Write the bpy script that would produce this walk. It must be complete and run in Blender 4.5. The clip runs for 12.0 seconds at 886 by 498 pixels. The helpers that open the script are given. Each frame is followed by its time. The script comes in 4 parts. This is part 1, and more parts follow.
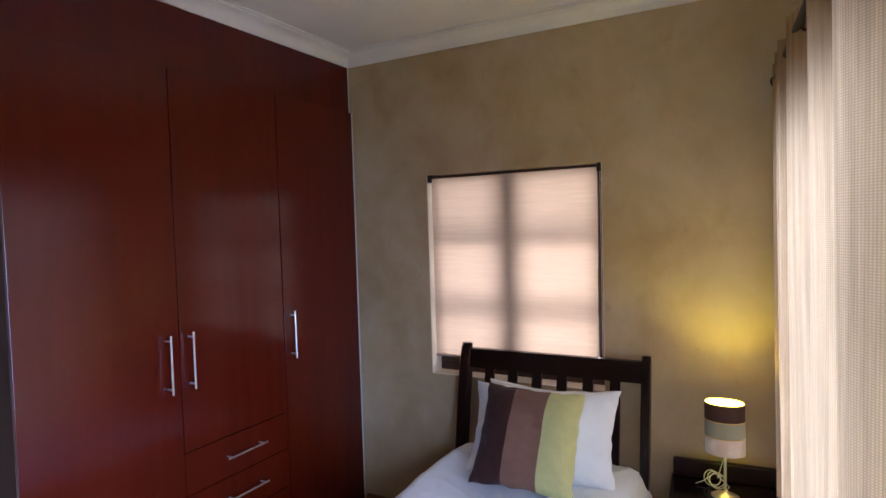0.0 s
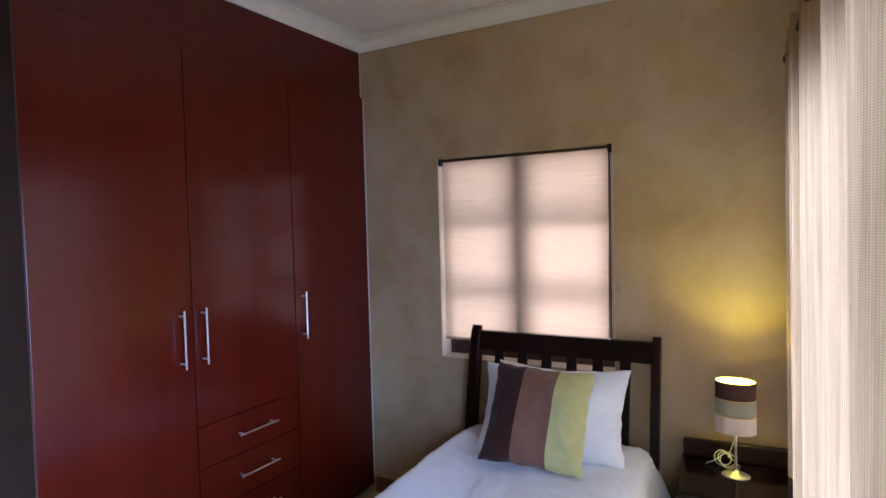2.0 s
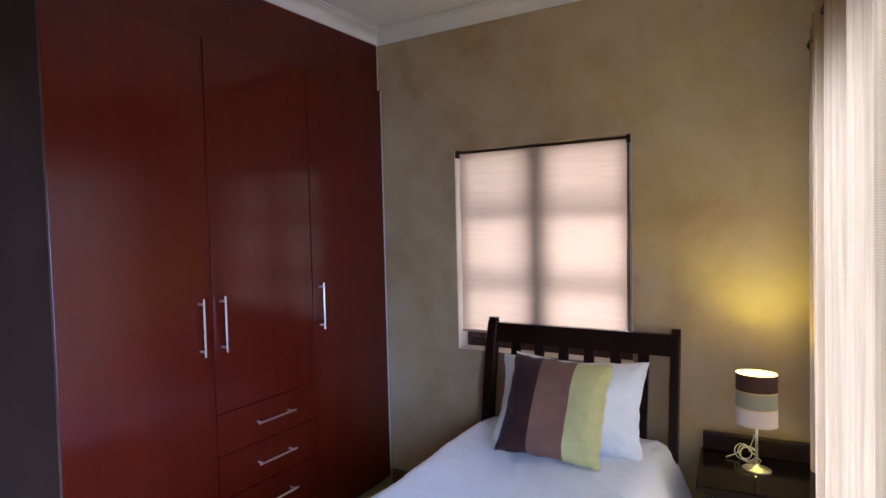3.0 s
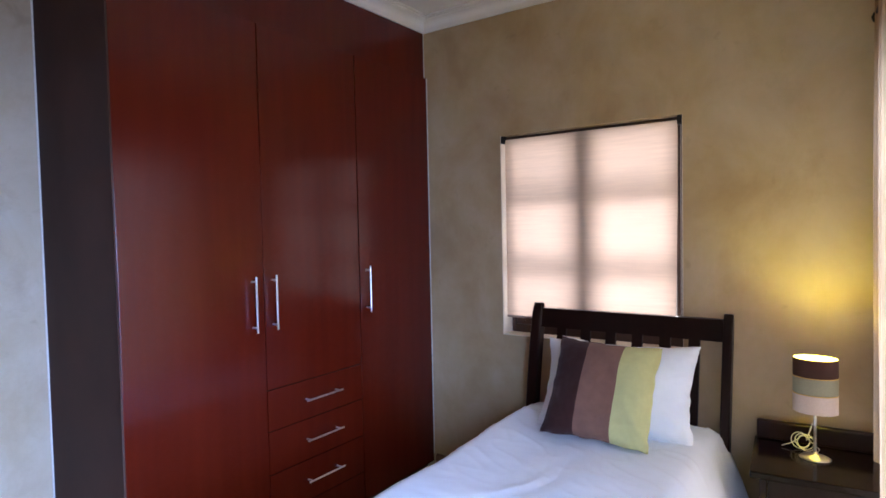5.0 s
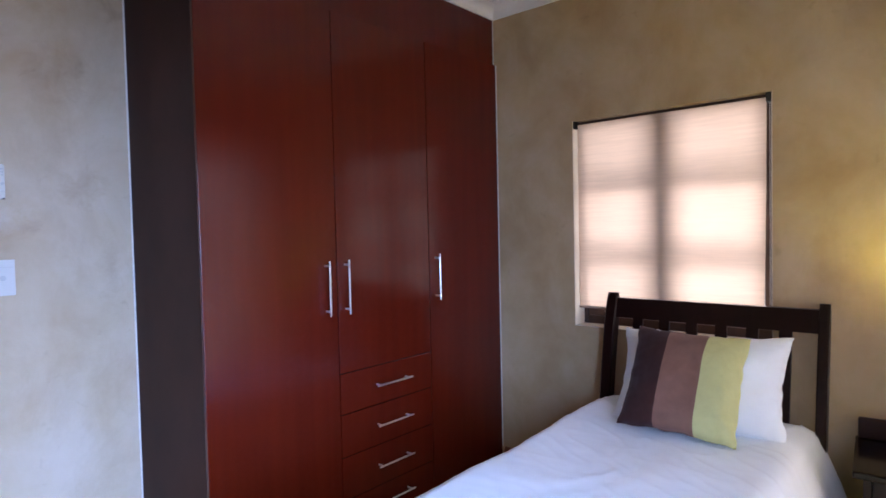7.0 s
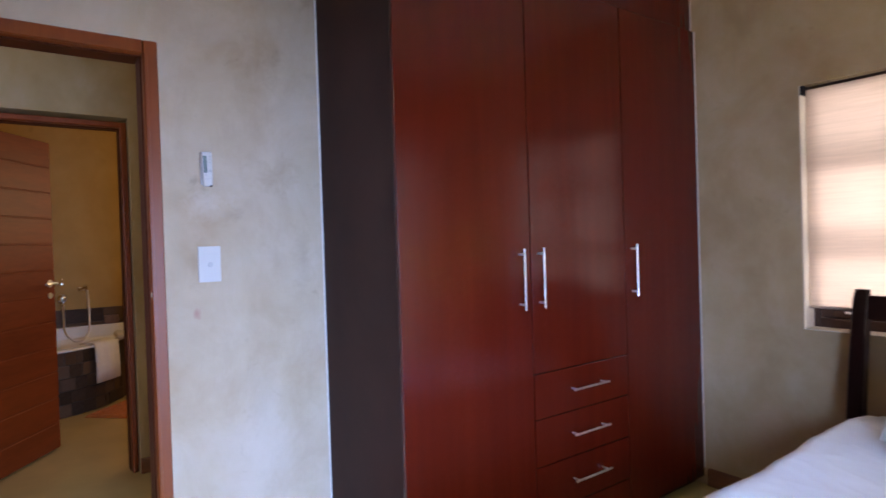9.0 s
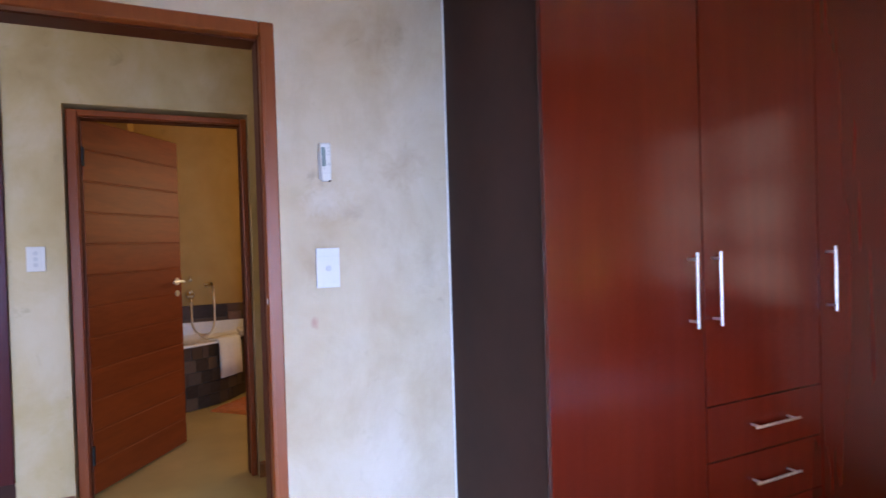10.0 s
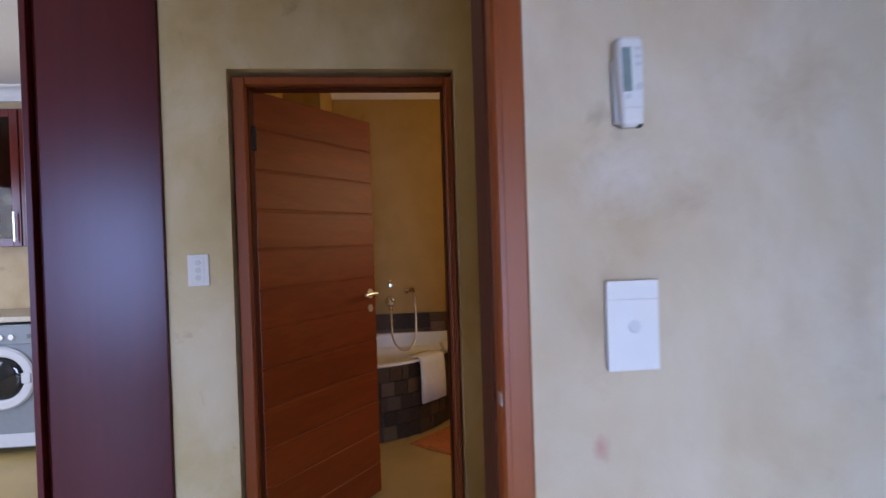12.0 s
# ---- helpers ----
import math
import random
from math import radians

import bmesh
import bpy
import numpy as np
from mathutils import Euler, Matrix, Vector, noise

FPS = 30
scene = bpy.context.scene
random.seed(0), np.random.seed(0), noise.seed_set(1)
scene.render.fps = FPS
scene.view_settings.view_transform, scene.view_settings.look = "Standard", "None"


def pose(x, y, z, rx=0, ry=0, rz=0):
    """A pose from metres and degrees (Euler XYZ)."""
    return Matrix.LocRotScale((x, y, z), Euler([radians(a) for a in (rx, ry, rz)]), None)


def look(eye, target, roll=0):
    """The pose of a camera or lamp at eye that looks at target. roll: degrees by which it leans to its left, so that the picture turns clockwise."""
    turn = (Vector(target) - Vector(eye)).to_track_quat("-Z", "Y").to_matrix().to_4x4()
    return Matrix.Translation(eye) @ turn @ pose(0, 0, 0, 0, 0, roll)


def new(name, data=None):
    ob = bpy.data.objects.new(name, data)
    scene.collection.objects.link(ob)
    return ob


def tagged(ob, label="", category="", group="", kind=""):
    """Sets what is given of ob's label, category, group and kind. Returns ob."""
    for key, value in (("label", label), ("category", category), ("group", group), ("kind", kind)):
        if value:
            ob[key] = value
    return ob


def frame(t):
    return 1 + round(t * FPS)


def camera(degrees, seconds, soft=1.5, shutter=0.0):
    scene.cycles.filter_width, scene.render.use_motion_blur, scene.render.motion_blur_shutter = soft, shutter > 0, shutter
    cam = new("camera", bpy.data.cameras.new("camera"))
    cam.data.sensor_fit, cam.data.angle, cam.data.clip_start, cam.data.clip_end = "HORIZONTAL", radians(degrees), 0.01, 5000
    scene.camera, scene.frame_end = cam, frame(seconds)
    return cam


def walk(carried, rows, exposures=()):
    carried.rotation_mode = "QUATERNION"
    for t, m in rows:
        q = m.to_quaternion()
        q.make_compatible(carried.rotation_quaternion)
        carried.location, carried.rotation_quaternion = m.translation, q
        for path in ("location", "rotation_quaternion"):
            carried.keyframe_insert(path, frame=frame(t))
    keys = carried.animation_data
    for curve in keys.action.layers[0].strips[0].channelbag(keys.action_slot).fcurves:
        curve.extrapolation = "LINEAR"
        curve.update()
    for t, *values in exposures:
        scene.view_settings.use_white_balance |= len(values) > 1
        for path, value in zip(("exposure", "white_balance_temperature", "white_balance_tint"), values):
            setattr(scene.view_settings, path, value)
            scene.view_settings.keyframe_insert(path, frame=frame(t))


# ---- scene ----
cam = camera(74.4, 12.0, shutter=0.4)
PATH = [
    (0, (0.277, 0.294, 1.679), (-0.678, 2.05, 1.598), -1.7),
    (0.5, (0.289, 0.299, 1.647), (-0.675, 2.05, 1.569), -1.6),
    (1, (0.281, 0.288, 1.621), (-0.68, 2.04, 1.544), -1.6),
    (1.5, (0.287, 0.288, 1.6), (-0.687, 2.032, 1.523), -1.7),
    (2, (0.278, 0.277, 1.586), (-0.705, 2.017, 1.507), -1.5),
    (2.5, (0.277, 0.278, 1.57), (-0.727, 2.005, 1.488), -1.4),
    (4.5, (0.279, 0.266, 1.478), (-0.842, 1.921, 1.405), -1.3),
    (5, (0.263, 0.252, 1.46), (-0.887, 1.887, 1.387), -1.2),
    (5.5, (0.271, 0.253, 1.435), (-0.925, 1.854, 1.371), -1.3),
    (6, (0.252, 0.25, 1.433), (-0.976, 1.828, 1.36), -1.2),
    (6.5, (0.23, 0.254, 1.415), (-1.035, 1.801, 1.344), -1.2),
    (8.5, (-0.001, 0.224, 1.321), (-1.53, 1.513, 1.284), -1.7),
    (9, (-0.15, 0.222, 1.307), (-1.768, 1.397, 1.282), -1.8),
    (9.5, (-0.309, 0.243, 1.328), (-2.021, 1.277, 1.301), -1.8),
    (10, (-0.49, 0.296, 1.329), (-2.292, 1.163, 1.302), -1.7),
    (10.5, (-0.672, 0.375, 1.33), (-2.562, 1.027, 1.305), -1.7),
    (11, (-0.932, 0.422, 1.324), (-2.873, 0.903, 1.301), -1.6),
    (11.5, (-1.248, 0.426, 1.368), (-3.219, 0.768, 1.347), -1.6),
    (12, (-1.605, 0.426, 1.384), (-3.592, 0.65, 1.356), -1.8),
]
EXPO = [(0, 0.09, 5920, 18), (2.5, 0.12, 5640, 17), (5.5, 0.43, 5620, 18), (8.5, 0.44, 5880, 19), (10.5, 0.97, 6100, 19), (12, 0.45, 6100, 17)]
walk(cam, [(t, look(eye, target, roll)) for t, eye, target, roll in PATH], EXPO)


# ---- world and large lights ----
world = bpy.data.worlds.new("sky")
scene.world = world
world.use_nodes = True
wn = world.node_tree.nodes
sky = wn.new("ShaderNodeTexSky")
sky.sky_type = 'NISHITA'
sky.sun_disc = False
sky.sun_elevation = radians(48)
sky.sun_rotation = radians(250)
world.node_tree.links.new(sky.outputs[0], wn["Background"].inputs[0])
wn["Background"].inputs[1].default_value = 0.1


def lamp(name, kind, energy, color, m, **kw):
    d = bpy.data.lights.new(name, kind)
    d.energy, d.color = energy, color
    for k, v in kw.items():
        if k == "size":
            d.size = v
        elif k == "size_y":
            d.size_y = v
        elif k == "shape":
            d.shape = v
        elif k == "angle":
            d.angle = v
        elif k == "spread":
            d.spread = v
        elif k == "radius":
            d.shadow_soft_size = v
    o = new(name, d)
    o.matrix_world = m
    return o


lamp("sun", 'SUN', 2.5, (1.0, 0.94, 0.85), look((-6, -2.2, 7), (0, 0, 0)), angle=radians(0.53))
# daylight in the openings
# added main daylight, from an assumed terrace door out of view
lamp("terrace_daylight", 'AREA', 86, (0.44, 0.62, 1.0), look((0.94, 0.53, 0.90), (-2, 1.78, -1.05)), shape='RECTANGLE', size=0.82, size_y=1.6, spread=radians(122))
lamp("curtain_window_daylight", 'AREA', 46, (0.82, 0.88, 1.0), look((0.82, 2.12, 1.05), (-2, 2.12, 0.45)), shape='RECTANGLE', size=1.5, size_y=1.95, spread=radians(100))
lamp("living_window_daylight", 'AREA', 78, (0.53, 0.67, 1.0), look((0.82, -2.2, 1.2), (-4, -2.0, -0.6)), shape='RECTANGLE', size=1.8, size_y=1.75, spread=radians(105))
lamp("bed_window_daylight", 'AREA', 37, (1.0, 0.90, 0.82), look((-0.74, 3.95, 1.25), (-0.857, 3.2, 1.38)), shape='RECTANGLE', size=1.08, size_y=1.08)
# fill light for the kitchen, in a window opening added out of view
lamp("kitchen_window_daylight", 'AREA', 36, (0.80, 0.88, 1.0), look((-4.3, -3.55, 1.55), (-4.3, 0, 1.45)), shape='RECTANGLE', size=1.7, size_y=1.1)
# warm fill light for the bathroom, in an added window opening out of view
lamp("bathroom_window_daylight", 'AREA', 8, (1.0, 0.66, 0.26), look((-5.2, 2.28, 1.75), (-5.2, 0, 1.4)), shape='RECTANGLE', size=0.8, size_y=0.7)
# the bulb in the bedside lamp
lamp("bedside_bulb", 'POINT', 8.8, (0.96, 0.80, 0.04), pose(0.143, 2.86, 0.868), radius=0.02)


# ---- materials ----
def mat(name):
    m = bpy.data.materials.new(name)
    m.use_nodes = True
    return m, m.node_tree, m.node_tree.nodes["Principled BSDF"]


def nd(t, kind, **kw):
    n = t.nodes.new(kind)
    for k, v in kw.items():
        n.inputs[k].default_value = v
    return n


def coords(t, scale=(1, 1, 1), source="Object"):
    tc = t.nodes.new("ShaderNodeTexCoord")
    mp = t.nodes.new("ShaderNodeMapping")
    mp.inputs["Scale"].default_value = scale
    t.links.new(tc.outputs[source], mp.inputs["Vector"])
    return mp.outputs[0]


def ramp(t, fac, stops):
    r = t.nodes.new("ShaderNodeValToRGB")
    while len(r.color_ramp.elements) < len(stops):
        r.color_ramp.elements.new(0.5)
    for e, (p, c) in zip(r.color_ramp.elements, stops):
        e.position, e.color = p, (*c, 1)
    t.links.new(fac, r.inputs[0])
    return r.outputs[0]


def mixc(t, fac, a, b, mode='MIX'):
    m = t.nodes.new("ShaderNodeMix")
    m.data_type, m.blend_type = 'RGBA', mode
    for sock, v in ((m.inputs[0], fac), (m.inputs[6], a), (m.inputs[7], b)):
        if hasattr(v, "links"):
            t.links.new(v, sock)
        elif isinstance(v, tuple):
            sock.default_value = (*v, 1)
        else:
            sock.default_value = v
    return m.outputs[2]


def bump(t, p, height, strength, distance=0.01):
    b = nd(t, "ShaderNodeBump", Strength=strength, Distance=distance)
    t.links.new(height, b.inputs["Height"])
    t.links.new(b.outputs[0], p.inputs["Normal"])


def noise_tex(t, vec, scale, detail=4.0, rough=0.55, distortion=0.0):
    n = nd(t, "ShaderNodeTexNoise", Scale=scale, Detail=detail, Roughness=rough, Distortion=distortion)
    t.links.new(vec, n.inputs["Vector"])
    return n.outputs["Fac"]


def wood(name, dark, light, grain, rough=0.35, coat=0.0, relief=0.12, vary=0.0, spec=0.5):
    m, t, p = mat(name)
    v = coords(t, grain)
    fine = noise_tex(t, v, 9.0, 6.0, 0.6, 0.25)
    wide = noise_tex(t, coords(t, tuple(g * 0.22 for g in grain)), 5.0, 3.0, 0.5, 1.2)
    c = ramp(t, fine, [(0.2, dark), (0.8, light)])
    c = mixc(t, 0.45, c, ramp(t, wide, [(0.3, dark), (0.7, light)]))
    if vary:
        info = t.nodes.new("ShaderNodeObjectInfo")
        c = mixc(t, vary, c, ramp(t, info.outputs["Random"], [(0.0, dark), (1.0, light)]))
    t.links.new(c, p.inputs["Base Color"])
    p.inputs["Roughness"].default_value = rough
    p.inputs["Coat Weight"].default_value = coat
    p.inputs["Coat Roughness"].default_value = 0.2
    p.inputs["Specular IOR Level"].default_value = spec
    if relief:
        bump(t, p, fine, relief, 0.002)
    return m


def laminate(name, dark, light, rough, spec):
    """Glossy wood-print board: long upright figure and a cool sheen."""
    m, t, p = mat(name)
    drift = noise_tex(t, coords(t, (2.2, 2.2, 0.55)), 1.6, 2.0, 0.5)
    bend = t.nodes.new("ShaderNodeVectorMath")
    bend.operation = 'MULTIPLY_ADD'
    bend.inputs[1].default_value = (0.09, 0.09, 0.0)
    t.links.new(drift, bend.inputs[0])
    t.links.new(coords(t), bend.inputs[2])

    def stretched(scale):
        mp = t.nodes.new("ShaderNodeMapping")
        mp.inputs["Scale"].default_value = scale
        t.links.new(bend.outputs[0], mp.inputs["Vector"])
        return mp.outputs[0]

    figure = noise_tex(t, stretched((22.0, 22.0, 0.9)), 1.0, 1.5, 0.5, 0.0)
    broad = noise_tex(t, stretched((5.0, 5.0, 0.45)), 1.0, 3.0, 0.5, 0.0)
    mid = tuple((a + b) / 2 for a, b in zip(dark, light))
    c = ramp(t, figure, [(0.25, dark), (0.5, mid), (0.72, light)])
    c = mixc(t, 0.5, c, ramp(t, broad, [(0.3, dark), (0.7, light)]))
    t.links.new(c, p.inputs["Base Color"])
    p.inputs["Specular IOR Level"].default_value = spec
    p.inputs["Specular Tint"].default_value = (0.66, 0.77, 1.0, 1)
    p.inputs["Roughness"].default_value = rough
    return m


def ramp_down(t, value, near, far, amount):
    """From amount at near to nothing at far."""
    r = nd(t, "ShaderNodeMapRange")
    for k, x in ((1, near), (2, far), (3, amount), (4, 0.0)):
        r.inputs[k].default_value = x
    t.links.new(value, r.inputs[0])
    return r.outputs[0]


def plaster(name, base, pale, dark, rough=0.62, marks=()):
    """Trowelled, colour-washed plaster with clouds, smears and small stains."""
    m, t, p = mat(name)
    v = coords(t)
    cloud = noise_tex(t, v, 1.5, 5.0, 0.55, 0.3)
    smear = noise_tex(t, coords(t, (1.0, 1.0, 0.85)), 3.6, 6.0, 0.6, 0.45)
    spot = noise_tex(t, v, 7.5, 3.0, 0.6, 0.5)
    patch = noise_tex(t, coords(t, (1.0, 1.0, 0.7)), 2.3, 8.0, 0.66, 0.25)
    c = ramp(t, cloud, [(0.32, dark), (0.5, base), (0.7, pale)])
    c = mixc(t, 0.38, c, ramp(t, smear, [(0.3, dark), (0.48, base), (0.62, pale)]))
    blot = ramp(t, patch, [(0.52, (0, 0, 0)), (0.72, (0.42, 0.42, 0.42))])
    c = mixc(t, blot, c, tuple(x * 0.85 for x in dark))
    stain = ramp(t, spot, [(0.66, (0, 0, 0)), (0.8, (1, 1, 1))])
    sc = t.nodes.new("ShaderNodeMath")
    sc.operation = 'MULTIPLY'
    sc.inputs[1].default_value = 0.4
    t.links.new(stain, sc.inputs[0])
    c = mixc(t, sc.outputs[0], c, tuple(x * 0.55 for x in dark))
    for y, z, ry, rz, col, amount in marks:     # single stains: place and half-size on the wall
        mp = t.nodes.new("ShaderNodeMapping")
        mp.inputs["Location"].default_value = (0, -y / ry, -z / rz)
        mp.inputs["Scale"].default_value = (0, 1 / ry, 1 / rz)
        t.links.new(v, mp.inputs["Vector"])
        far = t.nodes.new("ShaderNodeVectorMath")
        far.operation = 'LENGTH'
        t.links.new(mp.outputs[0], far.inputs[0])
        ragged = t.nodes.new("ShaderNodeMath")
        ragged.operation = 'MULTIPLY_ADD'
        ragged.inputs[1].default_value = 2.2
        t.links.new(noise_tex(t, v, 16.0, 5.0, 0.65, 0.6), ragged.inputs[0])
        t.links.new(far.outputs["Value"], ragged.inputs[2])
        c = mixc(t, ramp_down(t, ragged.outputs[0], 0.9, 2.0, amount), c, col)
    t.links.new(c, p.inputs["Base Color"])
    p.inputs["Roughness"].default_value = rough
    bump(t, p, smear, 0.10, 0.005)
    return m


def plain(name, col, rough=0.5, metal=0.0, grain=0.06, scale=30.0, relief=0.0, coat=0.0, spec=0.5):
    m, t, p = mat(name)
    n = noise_tex(t, coords(t), scale, 4.0)
    lo, hi = tuple(c * (1 - grain) for c in col), tuple(min(1, c * (1 + grain)) for c in col)
    t.links.new(ramp(t, n, [(0.3, lo), (0.7, hi)]), p.inputs["Base Color"])
    p.inputs["Roughness"].default_value = rough
    p.inputs["Metallic"].default_value = metal
    p.inputs["Specular IOR Level"].default_value = spec
    p.inputs["Coat Weight"].default_value = coat
    if relief:
        bump(t, p, n, relief, 0.002)
    return m


def weave(name, col, through_col, pitch, open_share, share=0.6, slub=(1, 1, 1), slub_amount=0.2):
    """A woven cloth that lets light through: thread, translucency and small holes."""
    m, t, p = mat(name)
    out = t.nodes["Material Output"]
    v = coords(t)
    waves = []
    for axis in ('Z', 'Y'):
        w = nd(t, "ShaderNodeTexWave", Scale=1.0 / pitch / 3.1831, Distortion=0.0, Detail=0.0)
        w.bands_direction = axis
        t.links.new(v, w.inputs["Vector"])
        waves.append(w.outputs["Fac"])
    mul = t.nodes.new("ShaderNodeMath")
    mul.operation = 'MULTIPLY'
    t.links.new(waves[1], mul.inputs[1])
    t.links.new(waves[0], mul.inputs[0])
    sl = noise_tex(t, coords(t, slub), 6.0, 5.0, 0.7)
    tone = ramp(t, sl, [(0.3, tuple(c * (1 - slub_amount) for c in col)), (0.7, col)])
    tone2 = ramp(t, sl, [(0.3, tuple(c * (1 - slub_amount) for c in through_col)), (0.7, through_col)])
    if open_share:
        tone2 = mixc(t, ramp(t, mul.outputs[0], [(0.12, (0, 0, 0)), (0.5, (1, 1, 1))]), mixc(t, 1.0, tone2, (0.74, 0.69, 0.62), 'MULTIPLY'), mixc(t, 1.0, tone2, (1.4, 1.43, 1.5), 'MULTIPLY'))
    p.inputs["Roughness"].default_value = 0.9
    p.inputs["Specular IOR Level"].default_value = 0.1
    t.links.new(tone, p.inputs["Base Color"])
    tr = t.nodes.new("ShaderNodeBsdfTranslucent")
    t.links.new(tone2, tr.inputs["Color"])
    ms = nd(t, "ShaderNodeMixShader", Fac=share)
    t.links.new(p.outputs[0], ms.inputs[1])
    t.links.new(tr.outputs[0], ms.inputs[2])
    hole = t.nodes.new("ShaderNodeBsdfTransparent")
    gap = ramp(t, mul.outputs[0], [(0.35, (0, 0, 0)), (0.75, (open_share, open_share, open_share))])
    ms2 = t.nodes.new("ShaderNodeMixShader")
    t.links.new(gap, ms2.inputs[0])
    t.links.new(ms.outputs[0], ms2.inputs[1])
    t.links.new(hole.outputs[0], ms2.inputs[2])
    t.links.new(ms2.outputs[0], out.inputs["Surface"])
    return m


def clear_glass(name, tint=(1, 1, 1)):
    m, t, p = mat(name)
    out = t.nodes["Material Output"]
    g = nd(t, "ShaderNodeBsdfGlossy", Roughness=0.02)
    tr = t.nodes.new("ShaderNodeBsdfTransparent")
    tr.inputs[0].default_value = (*tint, 1)
    f = nd(t, "ShaderNodeFresnel", IOR=1.3)
    ms = t.nodes.new("ShaderNodeMixShader")
    t.links.new(f.outputs[0], ms.inputs[0])
    t.links.new(tr.outputs[0], ms.inputs[1])
    t.links.new(g.outputs[0], ms.inputs[2])
    t.links.new(ms.outputs[0], out.inputs["Surface"])
    return m


def cloth(name, col, rough=0.9, vary=0.12, scale=9.0, relief=0.25, sheen=0.2):
    m, t, p = mat(name)
    v = coords(t)
    big = noise_tex(t, v, scale, 4.0, 0.6, 0.5)
    thread = noise_tex(t, v, 420.0, 2.0)
    lo, hi = tuple(c * (1 - vary) for c in col), tuple(min(1, c * (1 + vary)) for c in col)
    t.links.new(ramp(t, big, [(0.3, lo), (0.7, hi)]), p.inputs["Base Color"])
    p.inputs["Roughness"].default_value = rough
    p.inputs["Sheen Weight"].default_value = sheen
    p.inputs["Specular IOR Level"].default_value = 0.2
    bump(t, p, thread, relief, 0.001)
    return m


PLASTER = plaster("colour_washed_plaster", (0.52, 0.395, 0.220), (0.61, 0.49, 0.33), (0.39, 0.262, 0.120))
BROWN = (0.24, 0.145, 0.085)
# PLASTER's paint made paler for the daylight on this wall, with its own stains
DOOR_PLASTER = plaster("daylit_smudged_plaster", (0.56, 0.445, 0.305), (0.65, 0.55, 0.44), (0.42, 0.29, 0.165), marks=[
    (0.747, 1.068, 0.020, 0.028, (0.42, 0.16, 0.13), 0.75), (0.888, 1.437, 0.055, 0.034, BROWN, 0.42),
    (1.0, 2.02, 0.13, 0.16, BROWN, 0.28), (0.80, 1.47, 0.11, 0.07, (0.70, 0.62, 0.54), 0.6),
    (1.09, 1.60, 0.12, 0.10, (0.36, 0.24, 0.13), 0.5), (0.76, 1.25, 0.05, 0.12, (0.36, 0.25, 0.15), 0.5), (1.17, 1.25, 0.06, 0.20, (0.36, 0.25, 0.15), 0.4)])
# the wall plaster again, yellowed to hold the hall's warm light
HALL_PLASTER = plaster("warm_lit_hall_plaster", (0.52, 0.405, 0.215), (0.61, 0.515, 0.36), (0.41, 0.30, 0.125))
BATH_PLASTER = plaster("ochre_plaster", (0.42, 0.25, 0.05), (0.47, 0.30, 0.075), (0.35, 0.205, 0.038))
WHITE = plain("white_ceiling_paint", (0.78, 0.76, 0.73), 0.7, grain=0.03, scale=3.0, relief=0.05)
CORNICE = plain("white_cornice_paint", (0.82, 0.80, 0.77), 0.5, grain=0.03, scale=6.0)
SCREED = plain("sand_screed_floor", (0.53, 0.39, 0.15), 0.38, grain=0.12, scale=2.4, relief=0.05)
CHERRY = laminate("cherry_laminate", (0.072, 0.0062, 0.0021), (0.098, 0.0096, 0.0030), 0.18, 0.50)
CHERRY_TALL = laminate("cherry_laminate_cupboard", (0.056, 0.0046, 0.0026), (0.080, 0.0072, 0.0040), 0.30, 0.36)
WENGE = plain("dark_brown_melamine", (0.040, 0.0132, 0.0100), 0.6, grain=0.16, scale=5.0, spec=0.22)
MERANTI = wood("meranti_door_wood", (0.125, 0.0205, 0.0040), (0.265, 0.050, 0.0085), (1.1, 1.1, 8.0), 0.45, 0.0, 0.12, vary=0.25, spec=0.22)
FRAMEWOOD = wood("meranti_frame_wood", (0.20, 0.040, 0.007), (0.30, 0.072, 0.013), (8.0, 8.0, 0.8), 0.34, 0.0, 0.12, spec=0.42)
# frame wood darkened: the shade on the lining is put into its colour
SHADED_STOPWOOD = wood("shade_darkened_door_stop", (0.055, 0.012, 0.004), (0.095, 0.022, 0.007), (8.0, 8.0, 0.8), 0.5, 0.0, 0.1, spec=0.15)
SKIRT = wood("skirting_wood", (0.16, 0.07, 0.03), (0.28, 0.13, 0.06), (1.0, 1.0, 8.0), 0.45)
DARKWOOD = wood("espresso_stained_wood", (0.008, 0.0026, 0.0018), (0.018, 0.0062, 0.0042), (6.0, 6.0, 1.2), 0.30, 0.04, 0.08, spec=0.24)
DARKTOP = wood("espresso_table_top", (0.004, 0.0015, 0.0011), (0.011, 0.0038, 0.0026), (0.8, 7.0, 7.0), 0.14, 0.0, 0.02, spec=0.25)
WINWOOD = wood("dark_window_wood", (0.03, 0.014, 0.008), (0.07, 0.034, 0.02), (5.0, 5.0, 1.0), 0.45)
STEEL = plain("brushed_steel", (0.80, 0.78, 0.76), 0.38, 1.0, grain=0.04, scale=90.0)
CHROME = plain("chrome", (0.8, 0.79, 0.78), 0.09, 1.0, grain=0.02)
BLACK = plain("black_metal", (0.012, 0.011, 0.010), 0.6, 0.2)
LINEN = cloth("white_cotton", (0.83, 0.89, 0.96), vary=0.03, scale=5.0)
PILLOW_WHITE = cloth("white_pillow_cotton", (0.84, 0.90, 0.95), vary=0.03, scale=7.0)
S_BROWN = cloth("dark_brown_suede", (0.040, 0.014, 0.012), vary=0.14, scale=22.0, sheen=0.12)
S_MAUVE = cloth("taupe_suede", (0.20, 0.105, 0.075), vary=0.09, scale=22.0, sheen=0.12)
